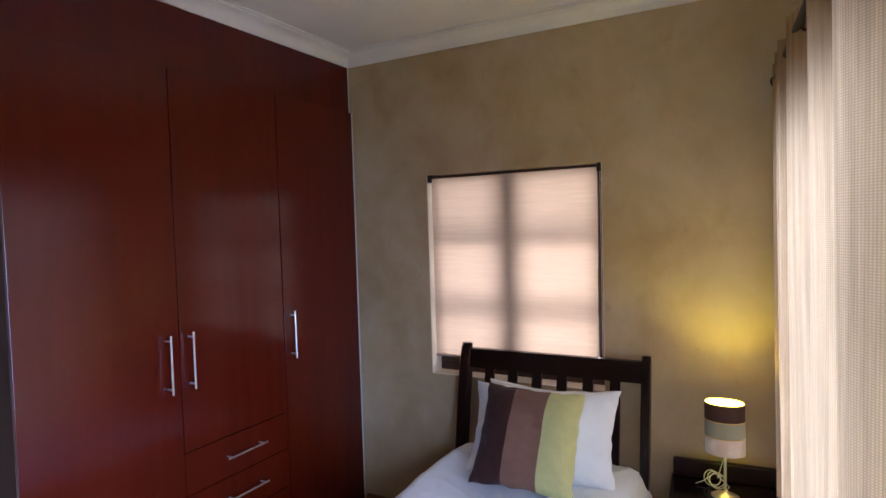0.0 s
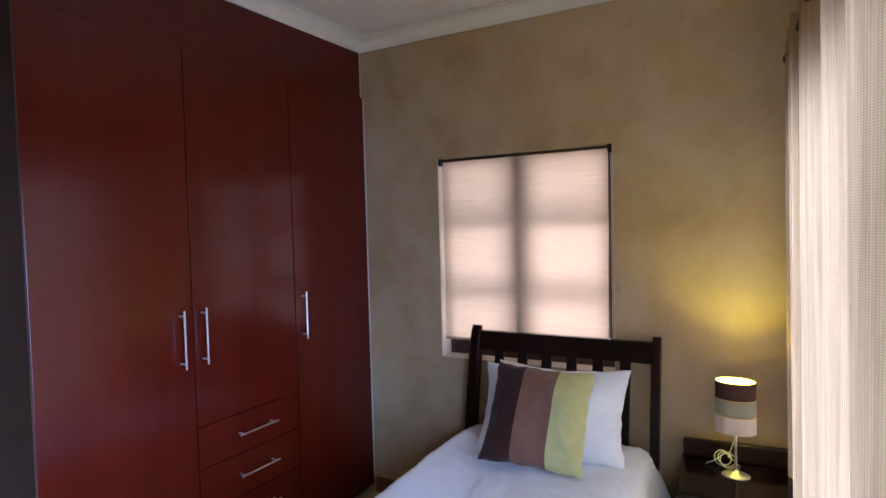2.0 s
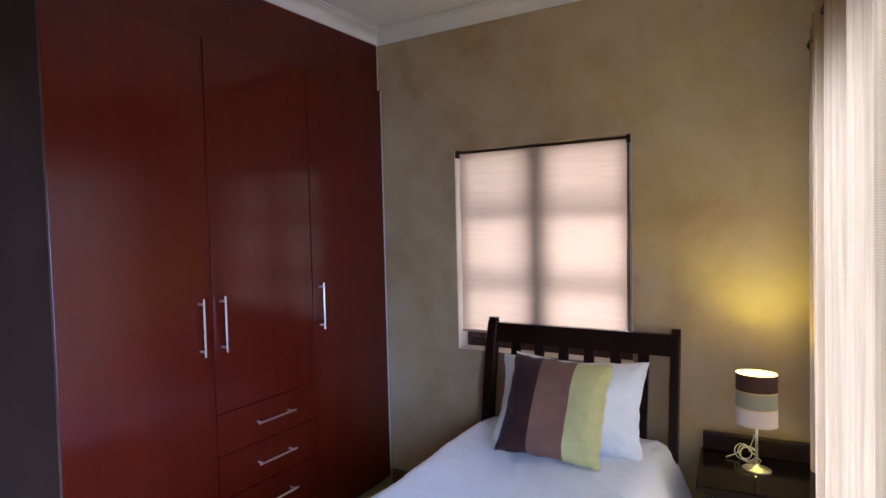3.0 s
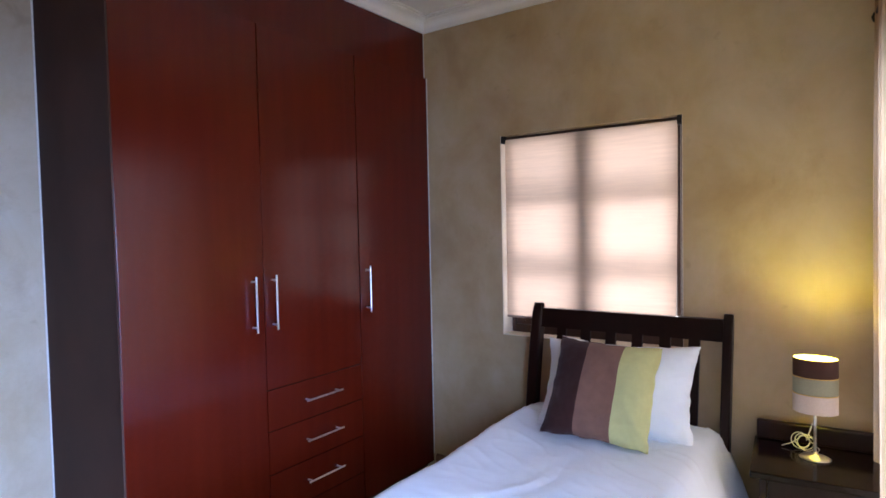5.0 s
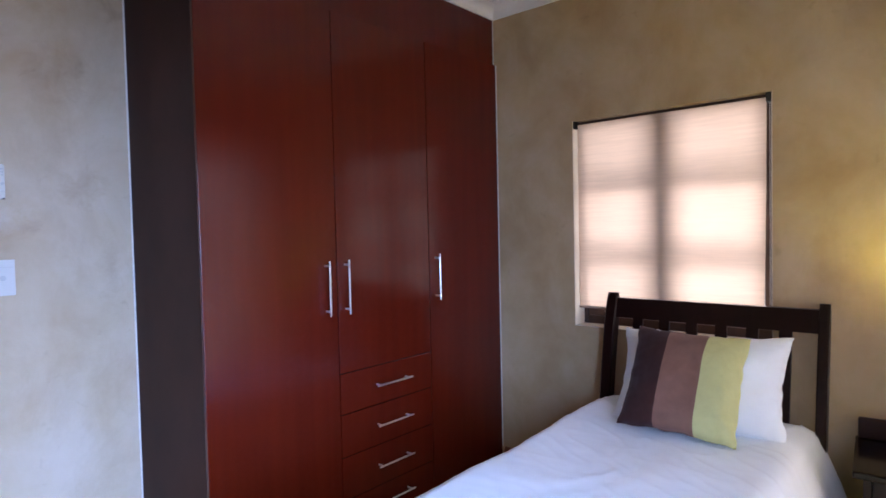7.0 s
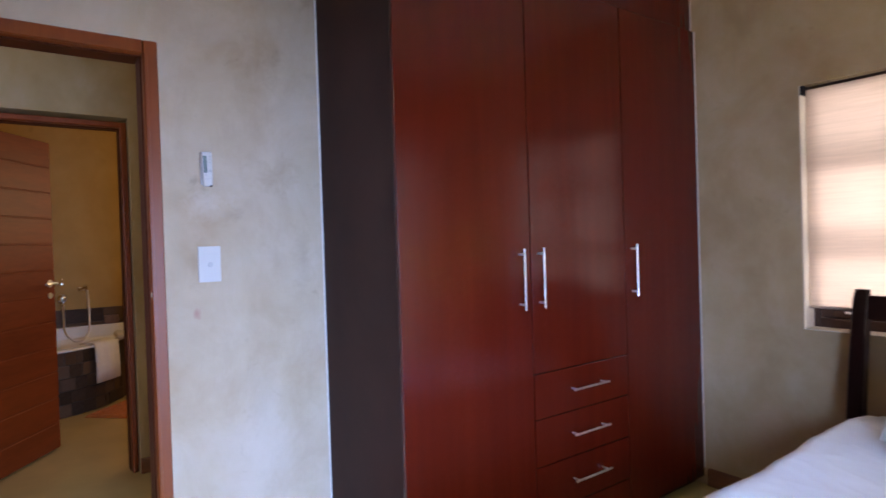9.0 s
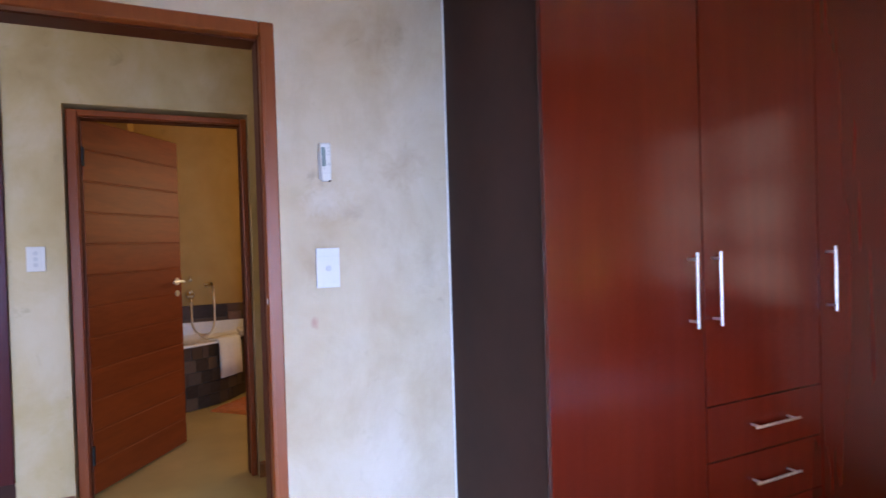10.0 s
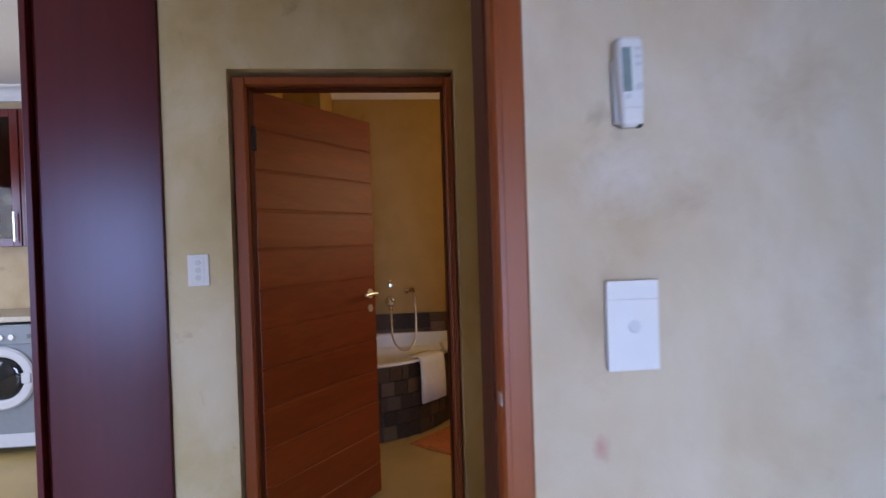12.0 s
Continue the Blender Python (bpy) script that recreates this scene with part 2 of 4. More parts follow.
S_GREEN = cloth("lime_green_suede", (0.54, 0.54, 0.24), vary=0.06, scale=22.0, sheen=0.12)
CURTAIN = weave("open_weave_curtain", (0.62, 0.41, 0.19), (0.57, 0.455, 0.315), 0.0045, 0.10, 0.5, (1.0, 9.0, 0.3), 0.36)
BLIND = weave("roller_blind_cloth", (0.68, 0.53, 0.39), (0.62, 0.485, 0.375), 0.002, 0.0, 0.5, (0.8, 1.0, 14.0), 0.16)
GLASS = clear_glass("window_glass")
CAB_GLASS = clear_glass("cabinet_glass", (0.55, 0.5, 0.46))
PLASTIC = plain("white_plastic", (0.70, 0.69, 0.68), 0.12, grain=0.02, scale=8.0)
GREY_PLASTIC = plain("pale_grey_plastic", (0.54, 0.54, 0.55), 0.35, grain=0.02)
LCD = plain("grey_display", (0.20, 0.26, 0.26), 0.2, grain=0.08, scale=40.0)
CORD = plain("cream_cord", (0.80, 0.78, 0.70), 0.4)
ENAMEL = plain("white_bath_enamel", (0.84, 0.82, 0.76), 0.12, grain=0.02, coat=0.4)
GROUT = plain("dark_grout", (0.06, 0.05, 0.042), 0.85, grain=0.2)
RUG = cloth("orange_rug_pile", (0.52, 0.16, 0.028), vary=0.3, scale=60.0, relief=0.8)
TOWEL = cloth("white_towel", (0.78, 0.76, 0.70), vary=0.05, scale=40.0, relief=0.6)
APPLIANCE = plain("silver_appliance_paint", (0.25, 0.28, 0.31), 0.32, 0.35, grain=0.04)
DARKGLASS = plain("dark_porthole_glass", (0.012, 0.013, 0.015), 0.06, grain=0.1)
RUBBER = plain("grey_rubber", (0.12, 0.12, 0.125), 0.5)
STONE_TOP = plain("beige_worktop", (0.50, 0.45, 0.36), 0.3, grain=0.18, scale=120.0)
CERAMIC = plain("white_ceramic", (0.8, 0.79, 0.76), 0.15)
PAVING = plain("terrace_paving", (0.36, 0.31, 0.25), 0.8, grain=0.2, scale=4.0, relief=0.2)
CAULK = plain("white_filler", (0.75, 0.72, 0.68), 0.6)


def slate():
    m, t, p = mat("slate_tile")
    info = t.nodes.new("ShaderNodeObjectInfo")
    c = ramp(t, info.outputs["Random"], [(0.0, (0.020, 0.011, 0.006)), (0.4, (0.045, 0.025, 0.013)), (0.75, (0.085, 0.047, 0.024)), (1.0, (0.15, 0.09, 0.05))])
    n = noise_tex(t, coords(t), 45.0, 5.0, 0.6)
    c = mixc(t, 0.3, c, ramp(t, n, [(0.3, (0.03, 0.020, 0.012)), (0.7, (0.1, 0.068, 0.040))]))
    t.links.new(c, p.inputs["Base Color"])
    p.inputs["Roughness"].default_value = 0.55
    p.inputs["Specular IOR Level"].default_value = 0.25
    bump(t, p, n, 0.4, 0.003)
    return m


SLATE = slate()


def shade_cloth(name, col, glow):
    """Lampshade card: lets a little of the bulb's light through."""
    m, t, p = mat(name)
    out = t.nodes["Material Output"]
    n = noise_tex(t, coords(t), 160.0, 3.0)
    t.links.new(ramp(t, n, [(0.3, tuple(c * 0.9 for c in col)), (0.7, col)]), p.inputs["Base Color"])
    p.inputs["Roughness"].default_value = 0.85
    tr = t.nodes.new("ShaderNodeBsdfTranslucent")
    tr.inputs[0].default_value = (*col, 1)
    ms = nd(t, "ShaderNodeMixShader", Fac=glow)
    t.links.new(p.outputs[0], ms.inputs[1])
    t.links.new(tr.outputs[0], ms.inputs[2])
    t.links.new(ms.outputs[0], out.inputs["Surface"])
    return m


SH_BROWN = shade_cloth("brown_shade_cloth", (0.06, 0.024, 0.016), 0.02)
SH_GREEN = shade_cloth("sage_shade_cloth", (0.34, 0.34, 0.24), 0.05)
SH_PINK = shade_cloth("cream_shade_cloth", (0.74, 0.62, 0.54), 0.08)
# gold colour in place of the bulb's light leaking between the bands
SH_SEAM_LIGHT = shade_cloth("gold_seam_light_cloth", (0.75, 0.52, 0.16), 0.55)
SH_IN = plain("white_shade_lining", (0.85, 0.83, 0.78), 0.7, grain=0.02)
BULB, bt, bp = mat("lit_bulb_glass")
bp.inputs["Emission Color"].default_value = (1.0, 0.72, 0.3, 1)
bp.inputs["Emission Strength"].default_value = 12.0


# ---- mesh helpers ----
def finish(name, bm, material, smooth=False):
    me = bpy.data.meshes.new(name)
    bmesh.ops.recalc_face_normals(bm, faces=bm.faces)
    bm.to_mesh(me)
    bm.free()
    for mm in (material if isinstance(material, (list, tuple)) else [material]):
        me.materials.append(mm)
    if smooth:
        me.polygons.foreach_set("use_smooth", [True] * len(me.polygons))
    return me


def part(name, bm, material, parent, label="", smooth=False):
    o = new(name, finish(name, bm, material, smooth))
    o.parent = parent
    up = Matrix(parent.matrix_basis)
    if parent.parent:
        up = parent.parent.matrix_basis @ parent.matrix_parent_inverse @ up
    o.matrix_parent_inverse = up.inverted()
    if label:
        o["label"] = label
    return o


def thing(name, at, label, category, group="", kind=""):
    o = new(name)
    o.empty_display_size = 0.05
    o.matrix_basis = Matrix.Translation(at)
    return tagged(o, label, category, group, kind)


def solid(name, bm, material, label, category, group="", kind="", smooth=False):
    return tagged(new(name, finish(name, bm, material, smooth)), label, category, group, kind)


def box(bm, x0, x1, y0, y1, z0, z1, bevel=0.0, seg=1):
    vs = [bm.verts.new((x, y, z)) for x in (x0, x1) for y in (y0, y1) for z in (z0, z1)]
    fs = [bm.faces.new([vs[i] for i in q]) for q in ((0, 1, 3, 2), (4, 6, 7, 5), (0, 4, 5, 1), (2, 3, 7, 6), (0, 2, 6, 4), (1, 5, 7, 3))]
    if bevel:
        es = list({e for f in fs for e in f.edges})
        bmesh.ops.bevel(bm, geom=es, offset=bevel, segments=seg, affect='EDGES', profile=0.6)
    return bm


def one_box(*a, bevel=0.0, seg=1):
    return box(bmesh.new(), *a, bevel=bevel, seg=seg)


def tube(bm, pts, r, n=10, cap=True):
    """A round bar of radius r (or one radius a point) along the points."""
    pts = [Vector(p) for p in pts]
    rs = r if isinstance(r, (list, tuple)) else [r] * len(pts)
    rings, side = [], None
    for i, p in enumerate(pts):
        d = (pts[min(i + 1, len(pts) - 1)] - pts[max(i - 1, 0)]).normalized()
        if side is None:
            side = d.orthogonal().normalized()
        side = (side - d * side.dot(d)).normalized()
        up = d.cross(side)
        rings.append([bm.verts.new(p + rs[i] * (math.cos(a) * side + math.sin(a) * up)) for a in (2 * math.pi * k / n for k in range(n))])
    for a, b in zip(rings, rings[1:]):
        for k in range(n):
            bm.faces.new((a[k], a[(k + 1) % n], b[(k + 1) % n], b[k]))
    if cap:
        bm.faces.new(rings[0][::-1])
        bm.faces.new(rings[-1])
    return bm


def lathe(bm, cx, cy, prof, n=32, ex=1.0, ey=1.0, closed=False):
    """A turned body: prof is a list of (radius, z)."""
    rings = [[bm.verts.new((cx + ex * r * math.cos(a), cy + ey * r * math.sin(a), z)) for a in (2 * math.pi * k / n for k in range(n))] for r, z in prof]
    pairs = list(zip(rings, rings[1:])) + ([(rings[-1], rings[0])] if closed else [])
    for a, b in pairs:
        for k in range(n):
            bm.faces.new((a[k], a[(k + 1) % n], b[(k + 1) % n], b[k]))
    if not closed:
        bm.faces.new(rings[0][::-1])
        bm.faces.new(rings[-1])
    return bm


def sheet(bm, rows):
    """A skin over a grid of points."""
    vs = [[bm.verts.new(p) for p in r] for r in rows]
    for a, b in zip(vs, vs[1:]):
        for k in range(len(a) - 1):
            bm.faces.new((a[k], a[k + 1], b[k + 1], b[k]))
    return vs


def run(bm, prof, stations):
    """A moulding: the profile (offset, height) carried along stations, each (origin, outward direction)."""
    rings = [[bm.verts.new((o[0] + d[0] * u, o[1] + d[1] * u, v)) for u, v in prof] for o, d in stations]
    n = len(prof)
    for a, b in zip(rings, rings[1:]):
        for k in range(n):
            bm.faces.new((a[k], a[(k + 1) % n], b[(k + 1) % n], b[k]))
    bm.faces.new(rings[0][::-1])
    bm.faces.new(rings[-1])
    return bm


# ---- plan ----
WX, FX, BY, EX = -2.44, -3.98, 3.08, 0.58      # door wall, hall's far wall, bed wall, terrace wall
TOP = 2.69                                     # ceiling
SOUTH = -0.70

# ---- structure: bedroom ----
bm = bmesh.new()
box(bm, -6.75, 0.80, -3.75, 3.32, -0.2, 0.0)
solid("floor", bm, SCREED, "smooth sand-coloured screed floor", "floor", kind="structure")
solid("ground", one_box(-40, 60, -50, 60, -0.45, -0.21), PAVING, "pale paved ground outside", "ground", kind="structure")
solid("terrace_paving", one_box(0.81, 6.0, -4, 5, -0.2, -0.03), PAVING, "brown terrace paving beside the room", "pavement", kind="structure")

bm = bmesh.new()
box(bm, WX - 0.14, 0.80, SOUTH - 0.15, 3.32, TOP, TOP + 0.12)
solid("ceiling", bm, WHITE, "plain white painted bedroom ceiling", "ceiling", kind="structure")
bm = bmesh.new()
box(bm, -6.75, WX - 0.142, -3.75, 1.05, TOP, TOP + 0.12)
box(bm, WX - 0.142, 0.80, -3.75, SOUTH - 0.152, TOP, TOP + 0.12)
solid("ceiling_hall", bm, WHITE, "plain white painted hall and kitchen ceiling", "ceiling", kind="structure")

# bed wall with its window opening
WXL, WXR, WZB, WZT = -1.328, -0.376, 0.860, 1.955
bm = bmesh.new()
box(bm, WX - 0.14, WXL, BY, BY + 0.24, 0, TOP)
box(bm, WXR, EX, BY, BY + 0.24, 0, TOP)
box(bm, WXL, WXR, BY, BY + 0.24, 0, WZB)
box(bm, WXL, WXR, BY, BY + 0.24, WZT, TOP)
solid("wall_north", bm, PLASTER, "khaki colour-washed plaster wall behind the bed", "wall", kind="structure")

# terrace wall; its assumed door opening is unseen and sized to suit the light
bm = bmesh.new()
box(bm, EX, EX + 0.22, 2.90, BY + 0.24, 0, TOP)
box(bm, EX, EX + 0.22, 0.95, 1.33, 0, TOP)
box(bm, EX, EX + 0.22, SOUTH - 0.15, 0.06, 0, TOP)
box(bm, EX, EX + 0.22, 0.06, 0.95, 2.12, TOP)
box(bm, EX, EX + 0.22, 1.33, 2.90, 2.06, TOP)
solid("wall_east", bm, PLASTER, "colour-washed plaster wall beside the curtain", "wall", kind="structure")
solid("wall_south", one_box(WX, EX, SOUTH - 0.15, SOUTH, 0, TOP), PLASTER, "colour-washed plaster wall", "wall", kind="structure")

# door wall
DY0, DY1, DZ = -0.235, 0.646, 2.054
bm = bmesh.new()
box(bm, WX - 0.14, WX, DY1, BY, 0, TOP)
box(bm, WX - 0.14, WX, SOUTH - 0.15, DY0, 0, TOP)
box(bm, WX - 0.14, WX, DY0, DY1, DZ, TOP)
solid("wall_west", bm, DOOR_PLASTER, "pale mottled plaster wall between wardrobe and door", "wall", kind="structure")

# far wall of the hall, with the bathroom door
HY0, HY1, HZ = -0.140, 0.760, 2.085
bm = bmesh.new()
box(bm, FX - 0.15, FX, HY1, 1.05, 0, TOP)
box(bm, FX - 0.15, FX, -0.388, HY0, 0, TOP)
box(bm, FX - 0.15, FX, HY0, HY1, HZ, TOP)
solid("wall_hall", bm, HALL_PLASTER, "mottled plaster wall round the bathroom door", "wall", kind="structure")
# ochre chosen for this wall as a reflector that yellows the hall's light
solid("wall_hall_end", one_box(FX, WX - 0.142, 0.92, 1.05, 0, TOP), BATH_PLASTER, "end wall of the hall, coloured ochre to bounce yellow light", "wall", kind="structure")

# kitchen shell
bm = bmesh.new()
box(bm, -6.75, -6.52, -3.6, 2.4, 0, TOP)
solid("wall_kitchen_back", bm, PLASTER, "plain plaster wall behind the kitchen units", "wall", kind="structure")
# the window opening is added out of view to carry the kitchen's fill light
bm = bmesh.new()
box(bm, -6.75, -5.2, -3.75, -3.6, 0, TOP)
box(bm, -3.4, EX, -3.75, -3.6, 0, TOP)
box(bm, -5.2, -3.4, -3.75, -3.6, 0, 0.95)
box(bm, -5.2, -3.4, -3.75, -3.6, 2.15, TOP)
solid("wall_kitchen_south", bm, PLASTER, "plaster wall with an added, unseen kitchen window opening", "wall", kind="structure")
bm = bmesh.new()
box(bm, EX, EX + 0.22, -3.75, -3.12, 0, TOP)
box(bm, EX, EX + 0.22, -1.28, SOUTH - 0.152, 0, TOP)
box(bm, EX, EX + 0.22, -3.12, -1.28, 0, 0.3)
box(bm, EX, EX + 0.22, -3.12, -1.28, 2.1, TOP)
solid("wall_living_east", bm, PLASTER, "plain plaster wall with the living room window opening", "wall", kind="structure")

# bathroom shell
BX, BTOP = -6.42, 2.66
bm = bmesh.new()
box(bm, BX - 0.1, FX - 0.152, -0.36, -0.13, 0, TOP)
box(bm, BX - 0.1, -5.35, -0.13, 0.10, 0, TOP)
solid("wall_bathroom_side", bm, BATH_PLASTER, "ochre plaster bathroom wall behind the door", "wall", kind="structure")
solid("wall_bathroom_back", one_box(BX - 0.098, BX, 0.102, 2.3, 0, TOP), BATH_PLASTER, "ochre plaster wall above the bath", "wall", kind="structure")
# this wall's window opening is added, unseen, for the bathroom's warm fill
bm = bmesh.new()
box(bm, BX, -5.62, 2.3, 2.42, 0, TOP)
box(bm, -4.78, FX - 0.15, 2.3, 2.42, 0, TOP)
box(bm, -5.62, -4.78, 2.3, 2.42, 0, 1.38)
box(bm, -5.62, -4.78, 2.3, 2.42, 2.12, TOP)
solid("wall_bathroom_end", bm, BATH_PLASTER, "ochre plaster wall with an added, unseen bathroom window opening", "wall", kind="structure")
solid("wall_bathroom_east", one_box(FX - 0.15, FX - 0.01, 1.052, 2.3, 0, TOP), BATH_PLASTER, "ochre plaster bathroom wall", "wall", kind="structure")
solid("ceiling_bathroom", one_box(BX, FX - 0.15, -0.13, 2.3, BTOP, TOP - 0.004), WHITE, "cream bathroom ceiling", "ceiling", kind="structure")

# cornices: cove with two beads
def cove(low, top, reach):
    h = top - low
    pts = [(0.0, low), (0.010, low), (0.012, low + 0.012)]
    for i in range(7):
        a = math.pi / 2 * i / 6
        pts.append((0.012 + (reach - 0.036) * (1 - math.cos(a)), low + 0.014 + (h - 0.034) * math.sin(a)))
    pts += [(reach - 0.020, top - 0.017), (reach - 0.012, top - 0.016), (reach - 0.012, top - 0.010), (reach, top - 0.009), (reach, top), (0.0, top)]
    return pts


CL = 2.613
WF = -1.838                                    # face of the panel over the wardrobe doors
prof = cove(CL, TOP - 0.001, 0.082)
k = [((WF, 1.262), (1, -1)), ((WF, BY), (1, -1)), ((EX, BY), (-1, -1)), ((EX, SOUTH), (-1, 1)), ((WX, SOUTH), (1, 1)), ((WX, 1.262), (1, -1)), ((WF, 1.262), (1, -1))]
solid("cornice", run(bmesh.new(), prof, k), CORNICE, "white moulded plaster cornice under the ceiling", "cornice", kind="structure")
prof = cove(2.575, TOP - 0.001, 0.09)
solid("cornice_kitchen", run(bmesh.new(), prof, [((-6.52, -3.6), (1, 0)), ((-6.52, -0.37), (1, 0))]), CORNICE, "white moulded kitchen cornice", "cornice", kind="structure")
prof = cove(2.555, BTOP - 0.001, 0.09)
solid("cornice_bathroom", run(bmesh.new(), prof, [((-5.35, 0.10), (0, 1)), ((BX, 0.10), (1, 1)), ((BX, 2.3), (1, -1))]), CORNICE, "cream bathroom cornice", "cornice", kind="structure")

# skirtings
SK = [(0.0, 0.001), (0.014, 0.001), (0.014, 0.078), (0.008, 0.088), (0.0, 0.090)]
solid("baseboard_north", run(bmesh.new(), SK, [((-1.80, BY), (0, -1)), ((EX, BY), (0, -1))]), SKIRT, "brown wooden skirting along the bed wall", "skirting", kind="structure")
solid("baseboard_west", run(bmesh.new(), SK, [((WX, DY1 + 0.002), (1, 0)), ((WX, 1.255), (1, 0))]), SKIRT, "brown wooden skirting beside the wardrobe", "skirting", kind="structure")
solid("baseboard_hall", run(bmesh.new(), SK, [((FX, -0.386), (1, 0)), ((FX, HY0), (1, 0))]), SKIRT, "brown wooden skirting in the hall", "skirting", kind="structure")
solid("baseboard_hall_end", run(bmesh.new(), SK, [((FX, HY1), (1, 0)), ((FX, 0.92), (1, 0))]), SKIRT, "brown wooden skirting in the hall", "skirting", kind="structure")
# pale filler lines where the wardrobe meets the walls
bm = bmesh.new()
box(bm, WF - 0.002, WF + 0.003, BY - 0.005, BY - 0.0005, 2.352, CL)
box(bm, -1.823, -1.8165, BY - 0.005, BY - 0.0005, 0.09, 2.348)
box(bm, WX + 0.0005, WX + 0.006, 1.2555, 1.2612, 0.0905, CL - 0.001)
solid("trim", bm, CAULK, "thin white filler line beside the wardrobe", "filler", kind="structure")

# cream-painted reveals of the bed window
bm = bmesh.new()
box(bm, WXL, WXL + 0.003, BY + 0.001, BY + 0.104, WZB + 0.0035, WZT)
box(bm, WXR - 0.003, WXR, BY + 0.001, BY + 0.104, WZB + 0.0035, WZT)
box(bm, WXL, WXR, BY + 0.001, BY + 0.104, WZB, WZB + 0.003)
solid("window_sill", bm, plain("cream_reveal_paint", (0.74, 0.66, 0.52), 0.5, grain=0.05, scale=9.0), "cream-painted window reveal and sill", "window sill", kind="structure")

# ---- doors ----
def door_frame(name, x_face, depth, y0, y1, ztop, wl, wr, recess, label):
    """Two jambs and a head round an opening in a wall across x; a bead runs along the inner edge. The lining's dark
    colour holds its shade.
    """
    f = thing(name, (x_face, (y0 + y1) / 2, 0), label, "door frame", kind="structure")
    a, b = x_face - depth, x_face + recess
    st = 0.004 if recess else 0.006
    wh = min(wl, wr)
    for y, s, width in ((y0, 1, wl), (y1, -1, wr)):
        bm = bmesh.new()
        lo, hi = sorted((y, y + s * width))
        box(bm, b - 0.045, b, lo, hi, 0.001, ztop, 0.004)
        part("jamb", bm, FRAMEWOOD, f)
        lo, hi = sorted((y + s * (width - 0.013), y + s * (width - 0.003)))
        part("bead", one_box(b + 0.0003, b + 0.005, lo, hi, 0.001, ztop - wh, bevel=0.002, seg=2), FRAMEWOOD, f)
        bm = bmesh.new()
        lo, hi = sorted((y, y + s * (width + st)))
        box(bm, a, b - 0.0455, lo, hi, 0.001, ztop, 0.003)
        part("door_stop", bm, SHADED_STOPWOOD, f, "inner lining of the frame, its shade put into the dark colour")
    bm = bmesh.new()
    box(bm, b - 0.045, b, y0 + wl + 0.001, y1 - wr - 0.001, ztop - wh, ztop, 0.004)
    part("head", bm, FRAMEWOOD, f)
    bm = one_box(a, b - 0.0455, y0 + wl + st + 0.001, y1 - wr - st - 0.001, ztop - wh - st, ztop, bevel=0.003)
    part("head_stop", bm, SHADED_STOPWOOD, f)
    return f


def door_leaf(name, hinge, turn, width, height, boards, label, flip=1):
    """A leaf of horizontal tongue-and-groove boards, hinged at its local origin and running along its local x."""
    d = thing(name, (0, 0, 0), label, "door", kind="structure")
    th, h = 0.04, height / boards
    part("core", one_box(0.004, width - 0.004, -th / 2 + 0.004, th / 2 - 0.004, 0.006, height - 0.004), MERANTI, d)
    for i in range(boards):
        part("board", one_box(0.0, width, -th / 2, th / 2, i * h + 0.0025, (i + 1) * h - 0.0025, bevel=0.005), MERANTI, d)
    hw = bmesh.new()
    for s in (-1, 1):
        tube(hw, [(width - 0.055, s * th / 2, 1.10), (width - 0.055, s * (th / 2 + 0.006), 1.10)], 0.025, 20)
        tube(hw, [(width - 0.055, s * th / 2, 1.02), (width - 0.055, s * (th / 2 + 0.005), 1.02)], 0.02, 20)
        tube(hw, [(width - 0.055, s * th / 2, 1.10), (width - 0.055, s * (th / 2 + 0.045), 1.10), (width - 0.062, s * (th / 2 + 0.054), 1.10), (width - 0.11, s * (th / 2 + 0.055), 1.103), (width - 0.165, s * (th / 2 + 0.053), 1.098)], 0.0085, 10)
    part("door_handle", hw, STEEL, d, "brushed steel lever handle")
    for z in (0.22, height - 0.20):
        part("hinge", one_box(-0.022 if flip > 0 else -0.006, 0.004, -th / 2 - 0.004, (th / 2 + 0.004) if flip > 0 else 0.0, z - 0.05, z + 0.05, bevel=0.003), BLACK, d, "black steel hinge")
    d.matrix_basis = pose(*hinge, 0, 0, turn)
    return d


f1 = door_frame("door_1_frame", WX, 0.141, DY0, DY1, DZ, 0.047, 0.047, 0.004, "orange meranti bedroom door frame with chipped edge")
door_leaf("door_1", (WX + 0.006, -0.166, 0.012), 1.0, 0.80, 1.985, 12, "open bedroom door of horizontal meranti boards", -1)
part("strike_plate", one_box(WX - 0.012, WX + 0.0046, DY1 - 0.0486, DY1 - 0.0464, 1.140, 1.160, bevel=0.0008), STEEL, f1, "small steel strike plate")
f2 = door_frame("door_2_frame", FX - 0.036, 0.117, HY0 + 0.010, HY1 - 0.005, HZ - 0.020, 0.050, 0.032, 0.0, "meranti bathroom door frame set back in plaster")
for z in (0.235, 1.835):
    part("hinge", one_box(-4.129, -4.098, -0.0795, -0.060, z - 0.05, z + 0.05, bevel=0.003), BLACK, f2, "black steel hinge")
door_leaf("door_2", (-4.150, -0.090, 0.012), 145.4, 0.85, 2.035, 12, "half-open bathroom door of horizontal meranti boards")

# ---- wardrobe ----
FRONT = -1.82


